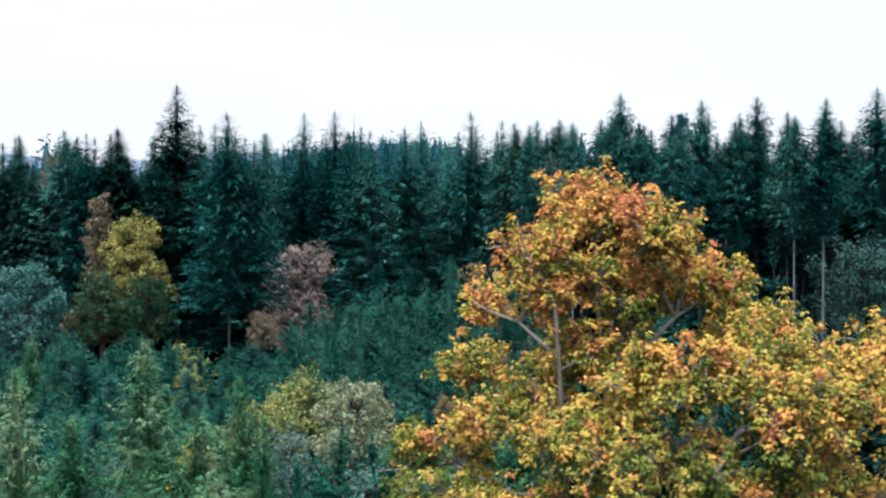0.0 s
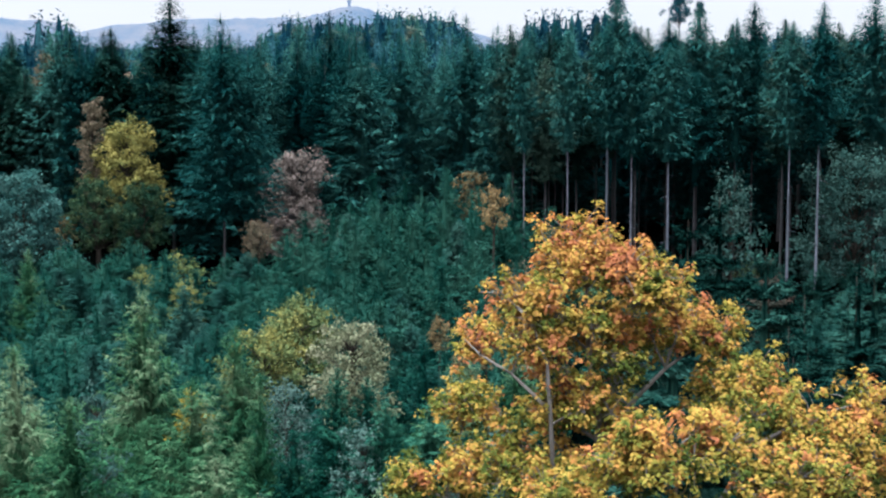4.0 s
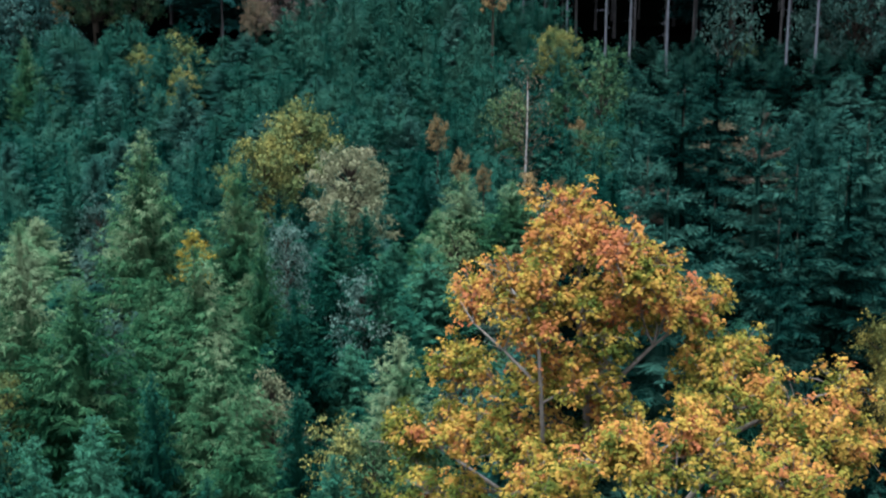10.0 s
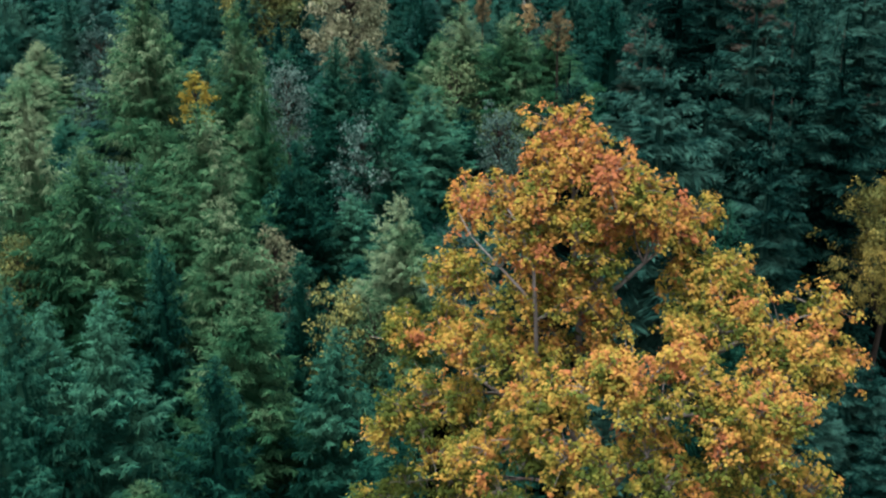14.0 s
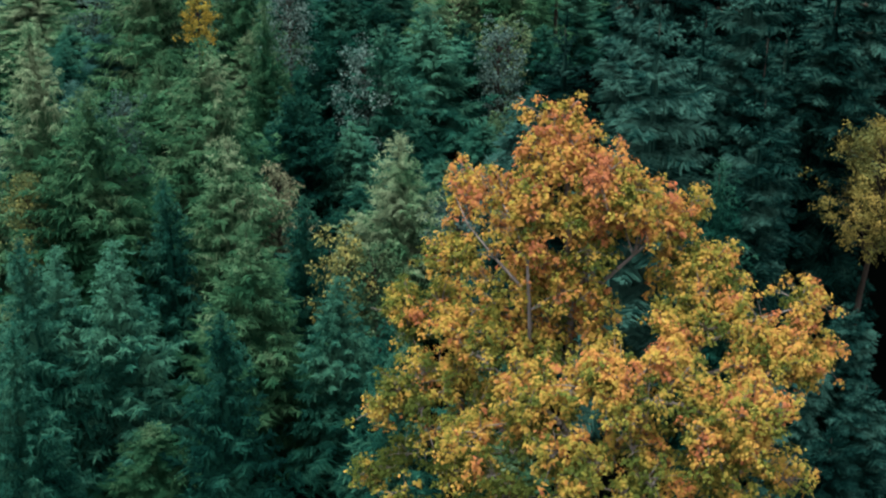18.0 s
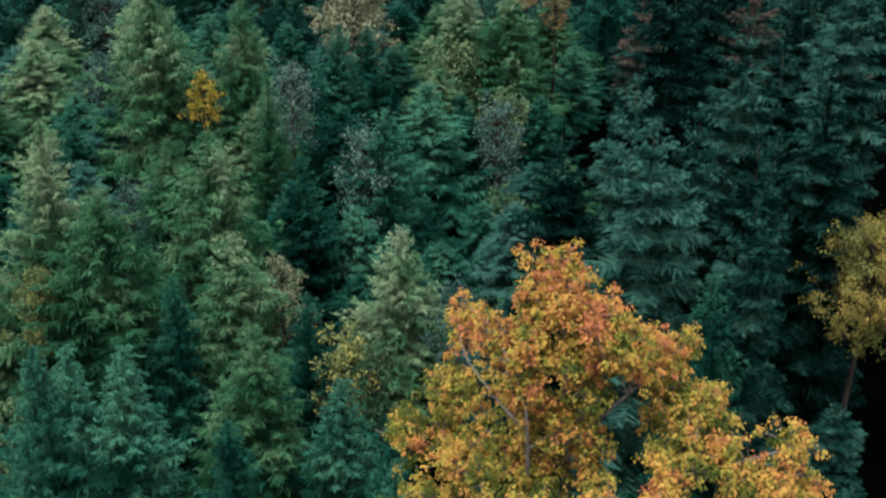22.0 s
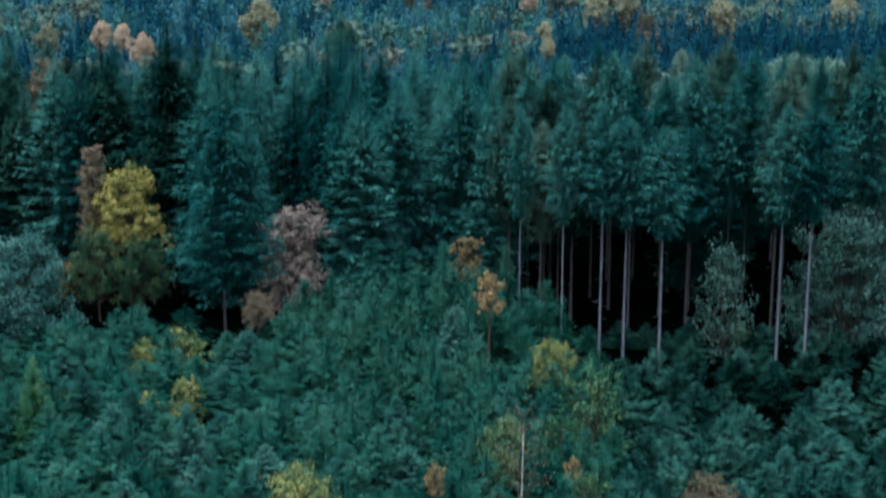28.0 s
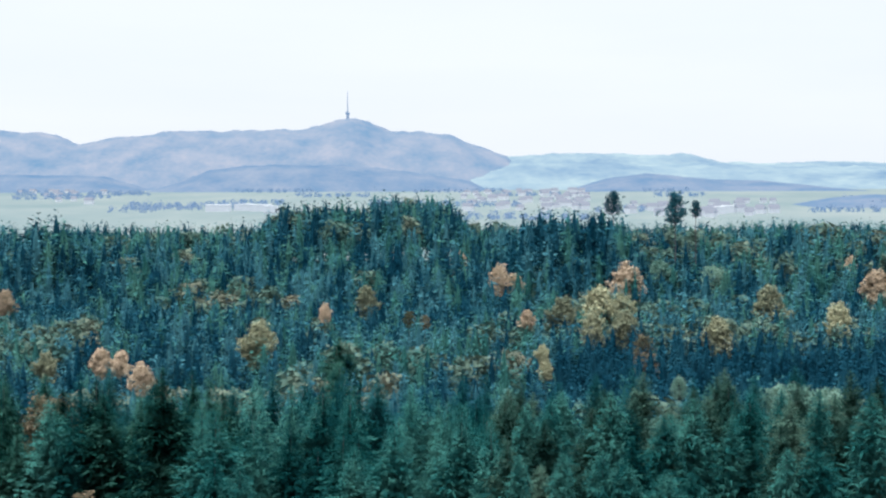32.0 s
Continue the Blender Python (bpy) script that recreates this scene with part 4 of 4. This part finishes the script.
plant("far_pale", 53.1, 233, 19.5, 1.9)
plant("far_pale", 44.5, 233, 19, 2.3)
plant("far_pale", 48, 240, 19, 1.8)
plant("far_brown", -7.2, 354, 19.5, 1)
plant("far_brown", -4, 350, 19, 0.88)
plant("darkfir", -17.9, 289, 21, 3.4)
plant("darkfir", -16.2, 285, 18.5, 2.6)
plant("darkfir", -13.4, 216, 25.5, 3.2)
plant("pine", 69, 498, 42, 2.5)
plant("pine", 76, 505, 39, 1.3)
plant("pine", 51, 500, 42, 1.8)


def open_spot(x, y, keep):
    return all((x - a) ** 2 + (y - b) ** 2 > (keep + 0.55 * r) ** 2 for a, b, r in placed)


# ---- filling: the young forest below the camera ----
rng = random.Random(21)


def canopy(x, y):
    left = np.interp(y, (44, 55, 65, 78, 90, 108, 118, 130), (3.2, 4.2, 4.8, 4.6, 4.0, 2.4, 1.6, 2.0))
    right = np.interp(y, (44, 55, 65, 78, 84, 95, 108, 130), (7, 10.5, 11.5, 12, 7, 4.5, 2.6, 1.2))
    crest = np.interp(x, (-45, -22, -15, -8, -1, 4, 9, 13, 18, 45), (4.0, 4.4, 6.0, 9.0, 11.4, 10.4, 7.6, 3.8, 1.8, 1.5))
    w = min(1.0, max(0.0, (x - 3 - 0.055 * y) / 5.0))
    low = float(left * (1 - w) + right * w)
    q = min(1.0, max(0.0, (y - 124) / 32))
    return low * (1 - q) + float(crest) * q


def fill(y0, y1, pitch, pick):
    y = y0
    while y < y1:
        half = 0.285 * y + 4
        x = -half
        while x < half:
            px, py = x + rng.uniform(-0.42, 0.42) * pitch, y + rng.uniform(-0.42, 0.42) * pitch
            front = (py < 162 and y0 < 160) or py > (182 if px < -26 else 173 if px < 5 else 163)
            if front and open_spot(px, py, pitch * 0.42) and (px - 3.5) ** 2 + (py - 37.5) ** 2 > 42:
                kind, top, r = pick(px, py)
                if py < 57 and px > 0.24 * py:
                    top = min(top, 1.0)
                if py < 100 and rng.random() < ((1.0 if py < 86 else 0.8) if kind[:3] == "fir" else 0.12):
                    x += pitch
                    continue
                plant(kind, px, py, top, r, stuff="thicket" if 126 < py < 160 and kind == "young" else "stand" if py > 200 and kind in ("tall", "tallfull") else None)
            x += pitch
        y += pitch * 0.9


def pick_near(x, y):
    top = canopy(x, y) + rng.uniform(-4.6, -1.0)
    if x > 3 + 0.055 * y:
        return ("fir" if rng.random() < 0.75 else "fir_brown"), top - rng.uniform(0, 2.5), rng.uniform(1.4, 2.0)
    q = rng.random()
    kind = "larch" if q < 0.22 else "spruce" if q < 0.74 else "spruce_blue" if q < 0.88 else "shrub_green" if q < 0.95 else "shrub_grey"
    return kind, top, rng.uniform(1.2, 1.7)


def pick_mid(x, y):
    top = canopy(x, y) + rng.uniform(-2.8, 1.1)
    q = rng.random()
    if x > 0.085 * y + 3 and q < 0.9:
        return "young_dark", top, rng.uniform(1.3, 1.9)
    kind = "young" if q < 0.88 else "spruce_blue" if q < 0.985 else "shrub_green"
    return kind, top, rng.uniform(1.2, 1.8)


def pick_tall(x, y):
    top = 25.4 - 6.0 * rng.random() ** 1.3 - max(0, (y - 205) * 0.06)
    if y > 186 and rng.random() < (0.16 if x > 25 else 0.03):
        return ("far_pale" if x > 10 else "far_brown"), top - 1.5, rng.uniform(2.2, 3.2)
    if x < -0.13 * y and rng.random() < 0.65:
        return "darkfir", top, rng.uniform(2.0, 2.8)
    return ("tallpale" if x > 6 and rng.random() < 0.5 else "tall" if x > 6 and (y < 178 or rng.random() < 0.3) else "tallfull"), top, rng.uniform(2.0, 2.8)


fill(44, 100, 3.4, pick_near)
fill(100, 161, 2.9, pick_mid)
fill(163, 222, 4.9, pick_tall)
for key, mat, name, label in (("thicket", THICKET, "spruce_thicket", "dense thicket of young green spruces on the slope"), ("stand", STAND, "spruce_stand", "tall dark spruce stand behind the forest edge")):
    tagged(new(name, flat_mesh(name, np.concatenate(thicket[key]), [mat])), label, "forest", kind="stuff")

# ---- the distant forest: countless crowns ----
kinds = {}
for i in range(7):
    rs = np.random.RandomState(300 + i)
    shape = dict(conv=0.8 + 0.06 * i, dome=(0.0, 0.15, 0.5, 0.1, 0.75, 0.0, 0.3)[i])
    kinds["near", i] = cone_crown(rs, 480, size=0.85, **shape)
    kinds["mid", i] = cone_crown(rs, 280, size=1.1, **shape)
    kinds["far", i] = cone_crown(rs, 170, size=1.35, **shape)
    kinds["leaf", i] = round_crown(rs, 300, size=1.2)
bits = {"blue": [], "dark": [], "green": [], "leaf": []}
nr = np.random.RandomState(8)
y = 224.0
while y < 660:
    half = 0.28 * y + 8
    for x in np.arange(-half, half, 4.7 + y * 0.0014):
        px, py = x + nr.uniform(-1.9, 1.9), y + nr.uniform(-2.2, 2.2)
        if not open_spot(px, py, 1.5):
            continue
        patch = noise.noise(Vector((px * 0.02, py * 0.02, 5.5)))
        top = np.interp(py, (222, 270, 310, 430, 480, 560, 660), (20.5, 18, 19.5, 17.5, 22.5, 28.5, 29)) + 0.5 - 4.0 * nr.uniform(0, 1) ** 1.2
        top += 13 * shelf(px, -30, 6) * bump_at(0, py, 0, 595, 1, 50) + 10.5 * shelf(px, -62, -31) * bump_at(0, py, 0, 590, 1, 45) + 15 * shelf(px, 22, 56) * bump_at(0, py, 0, 500, 1, 35) + 6 * bump_at(px, py, 116, 540, 30, 40) + 16 * bump_at(px, py, -118, 500, 9, 25)
        z = ground_z(px, py)
        pick = nr.uniform(0, 1) + 0.7 * patch + (0.3 if px > 0.08 * py and py < 258 else -0.5 if px > 0.06 * py and py < 335 else 0.12 if px > 0.03 * py else 0.0)
        tone = "dark" if pick < 0.36 else "blue" if pick < 0.66 else "green" if pick < 0.93 else "leaf"
        if py > 470 and tone == "leaf" and nr.uniform(0, 1) < 0.6:
            tone = "dark"
        c = kinds["leaf" if tone == "leaf" else "near" if py < 300 else "mid" if py < 420 else "far", nr.randint(7)]
        if tone == "leaf":
            top -= 1.5
        a = nr.uniform(0, 6.28)
        sz = (top - z) / 24
        sxy = nr.uniform(0.72, 1.08) * max(1.0, sz) * (1.3 if tone == "leaf" else 1.0)
        q = c.copy()
        q[..., 0] = (c[..., 0] * math.cos(a) - c[..., 1] * math.sin(a)) * sxy + px
        q[..., 1] = (c[..., 0] * math.sin(a) + c[..., 1] * math.cos(a)) * sxy + py
        q[..., 2] = c[..., 2] * sz + z
        bits[tone].append(q)
    y += 5.4 + y * 0.003
# all four tones carry the distance haze in their colour
for tone, mat, label in (("blue", FAR, "distant dense spruce forest on rolling ground, haze tinted into its needles"), ("dark", FAR_DARK, "distant dark spruces in the rolling forest, tinted blue for haze"), ("green", FAR_GREEN, "distant green spruces in the rolling forest, tinted for haze"), ("leaf", FAR_LEAF, "distant broadleaf trees among the spruces, paled and tinted for haze")):
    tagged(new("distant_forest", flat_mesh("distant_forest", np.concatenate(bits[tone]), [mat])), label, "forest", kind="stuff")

# ---- the autumn maple in front ----
maple = new("maple_tree")
foot = Vector((3.4, 37.4, ground_z(3.4, 37.4) - 0.2))
maple.location = foot
mr = np.random.RandomState(77)


def leaf_clumps(rng, centres, n, size):
    """Drooping clusters: n folded leaves spread like an umbrella round every centre."""
    c = np.repeat(np.asarray(centres), n, 0)
    m = len(c)
    az, el = rng.uniform(0, 6.283, m), rng.uniform(-0.5, 1.0, m) * 1.2
    d = np.stack([np.cos(az) * np.cos(el), np.sin(az) * np.cos(el), np.sin(el)], 1)
    c = c + d * (0.19 * rng.uniform(0.25, 1.15, m))[:, None]
    nrm = d * 0.8 + rng.normal(0, 0.3, (m, 3))
    nrm[:, 2] += 0.75
    nrm /= np.linalg.norm(nrm, axis=1)[:, None]
    t = d * np.array([1, 1, 0.2]) + rng.normal(0, 0.35, (m, 3))
    t[:, 2] -= 0.55
    t -= nrm * np.sum(t * nrm, 1)[:, None] * 0.8
    t /= np.linalg.norm(t, axis=1)[:, None]
    e = np.cross(nrm, t)
    s = (size * rng.uniform(0.75, 1.35, m))[:, None]
    return np.stack([c - t * s * 0.45, c + e * s * 0.5 - nrm * s * 0.12, c + t * s * 0.6 - nrm * s * 0.1, c - e * s * 0.5 - nrm * s * 0.12], 1)


def stem(points, radius, sides=8):
    v, f = [], []
    pts = [Vector(p) - foot for p in points]
    radii = [radius * (1.3 if i == 0 else 1) * (1 - 0.85 * i / (len(pts) - 1)) for i in range(len(pts))]
    tube(v, f, pts, radii, sides)
    return v, f, list(zip(pts, radii))


# the two stems: the upright one behind, and the one that leans to the front
v, f, joints = stem([(3.4, 37.4, foot.z), (3.45, 37.4, 3), (3.5, 37.3, 8), (3.5, 37.35, 11), (3.5, 37.5, 13), (3.3, 37.9, 14.6), (3.3, 38.6, 16), (3.15, 39.3, 17.2)], 0.16, 9)
part("trunk", solid("trunk", v, f, BARK_MAPLE, True), maple)
v, f, more = stem([(3.5, 37.3, 5.5), (4.3, 36.3, 8.3), (5.2, 35.3, 10.6), (6.0, 34.9, 12.0), (6.7, 35.4, 13.0), (6.8, 36.6, 13.8)], 0.13)
part("stem", solid("stem", v, f, BARK_MAPLE, True), maple)
joints += more
for path, thick in (([(3.5, 37.4, 12.6), (4.2, 37.2, 13.5), (5.0, 37.3, 14.3), (6.0, 38.1, 14.8), (6.8, 38.9, 14.8)], 0.12),
                    ([(2.6, 37.0, 9.5), (2.45, 36.7, 11.5), (2.35, 36.35, 13.2), (2.25, 36.3, 14.6), (1.9, 36.8, 15.5), (1.3, 38.2, 15.9), (0.8, 39.2, 15.8)], 0.12),
                    ([(2.3, 36.7, 13.5), (1.5, 37.2, 14.2), (0.8, 38.6, 14.4), (0.3, 40.6, 14.6)], 0.07),
                    ([(3.4, 37.3, 9.0), (1.6, 38.4, 10.0), (0.0, 39.8, 10.6), (-1.9, 41.2, 10.2)], 0.13),
                    ([(5.2, 35.3, 10.6), (4.8, 33.9, 12.2), (4.7, 33.0, 13.3)], 0.12),
                    ([(5.6, 35.1, 11.3), (6.6, 33.6, 12.2), (6.9, 32.5, 12.9)], 0.1),
                    ([(6.0, 34.9, 12.0), (7.6, 34.8, 12.7), (8.8, 35.2, 12.5), (9.8, 35.3, 12.4)], 0.1),
                    ([(6.6, 35.3, 12.9), (7.9, 35.4, 13.6), (9.3, 35.7, 13.9)], 0.09),
                    ([(3.4, 37.2, 8.0), (2.6, 35.8, 9.8), (2.1, 35.0, 10.7), (1.3, 34.7, 10.8)], 0.11)):
    v, f, more = stem(path, 0.6 * thick, 7)
    for p, rad in more[1:-1]:
        tip = p + Vector((mr.uniform(-0.5, 0.5), mr.uniform(-0.6, 0.0), mr.uniform(0.2, 0.7)))
        tube(v, f, [p, p.lerp(tip, 0.5) + Vector((0.06, 0, 0)), tip], [min(0.03, rad), 0.015, 0.005], 4)
    part("bare_limb", solid("bare_limb", v, f, BARK_MAPLE, True), maple, "bare pale grey branch")
    joints += more


def mass(x, y, z, rx, ry, rz, count, leaves=22):
    """One rounded mass of the crown: count leafy limbs that end on its outside."""
    mid = Vector((x, y, z)) - foot
    for k in range(count):
        high = 1 - 1.45 * (k + mr.uniform(0.2, 0.8)) / count
        flat = math.sqrt(max(0.0, 1 - high * high))
        a = k * 2.4 + mr.uniform(-0.5, 0.5)
        q = mr.uniform(0.7, 1.05)
        e = mid + Vector((rx * q * flat * math.cos(a), ry * q * flat * math.sin(a), rz * q * high))
        b0, thick = min(joints, key=lambda j: (j[0] - e).length + 2.0 * max(0.0, j[0].z - e.z + 0.3) - 2.0 * j[1])
        far = (e - b0).length
        mid1 = b0.lerp(e, 0.45) + Vector(mr.uniform(-0.12, 0.12, 3)) * far
        v, f, subs = [], [], []
        th = min(thick * 0.7, 0.02 + 0.015 * far)
        tube(v, f, [b0, mid1, e], [th, th * 0.65, 0.01], 5)
        joints.append((mid1, th * 0.6))
        out = (e - mid).normalized()
        for g in range(24):
            s = mid1.lerp(e, mr.uniform(0.45, 1.0))
            tip = s + Vector(mr.normal(0, 0.23, 3)) + out * mr.uniform(-0.05, 0.3)
            tip.z += mr.uniform(-0.1, 0.12)
            tube(v, f, [s, s.lerp(tip, 0.6) + Vector((0, 0, 0.05)), tip], [0.016, 0.01, 0.005], 3)
            subs.append(tip)
        bough = part("limb", solid("limb", v, f, BARK_MAPLE, True), maple)
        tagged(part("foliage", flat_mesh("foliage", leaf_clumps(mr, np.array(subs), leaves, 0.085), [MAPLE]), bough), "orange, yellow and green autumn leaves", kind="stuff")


# the crown behind, from the tip down
mass(3.1, 39.3, 16.9, 0.3, 0.3, 0.35, 4)
mass(3.1, 38.3, 16.5, 0.8, 0.8, 0.55, 8)
mass(4.1, 37.3, 16.4, 0.8, 0.8, 0.5, 7)
mass(4.8, 36.9, 15.9, 0.5, 0.5, 0.35, 6)
mass(2.0, 37.5, 15.5, 0.65, 0.8, 0.6, 9)
mass(3.0, 37.4, 14.8, 1.35, 0.9, 0.7, 14)
mass(5.4, 37.9, 15.0, 0.9, 0.6, 0.35, 7)
mass(6.3, 38.6, 14.8, 0.45, 0.35, 0.25, 3)
mass(0.8, 40.5, 14.3, 0.32, 0.52, 0.25, 4)
mass(0.5, 39.3, 13.1, 0.42, 0.42, 0.25, 5)
mass(2.6, 37.9, 12.9, 1.62, 0.72, 0.42, 9)
mass(-0.4, 40, 10.9, 1.12, 1.02, 0.52, 10)
mass(1.3, 37.3, 11.8, 1.22, 0.82, 0.52, 11)
mass(0, 37.5, 9.5, 1.72, 1.52, 1.02, 20)
mass(-0.4, 36.8, 7.4, 1.62, 1.42, 0.92, 11)
mass(3.5, 36.9, 12.0, 1.1, 0.7, 0.6, 8)
mass(3.2, 37.0, 13.5, 1.3, 0.6, 0.6, 7)
# the crown in front
mass(6.7, 37.3, 13.8, 1.02, 0.92, 0.52, 11)
mass(6.8, 35.3, 13.3, 1.42, 1.02, 0.62, 15)
mass(8.2, 34.5, 12.9, 0.82, 0.92, 0.62, 9)
mass(9.1, 35.8, 13.7, 0.25, 0.25, 0.25, 3)
mass(9.3, 35.4, 12.5, 0.52, 0.25, 0.25, 4)
mass(4.6, 32.9, 13.3, 1.62, 0.92, 0.62, 16)
mass(6.9, 32.2, 12.6, 1.12, 0.92, 0.72, 13)
mass(2.5, 34.4, 12, 0.82, 0.82, 0.42, 8)
mass(1.6, 34.5, 10.1, 1.32, 0.92, 0.62, 11)
mass(4.3, 31.9, 11.4, 1.82, 0.92, 0.82, 14)
mass(7.4, 32.5, 10.8, 1.32, 1.12, 0.92, 12)
mass(2.4, 33.4, 8.8, 1.72, 1.22, 0.92, 11)
mass(6.2, 32.8, 8.8, 2.12, 1.32, 0.92, 11)
tagged(maple, "big maple tree with orange and yellow autumn leaves", "tree")
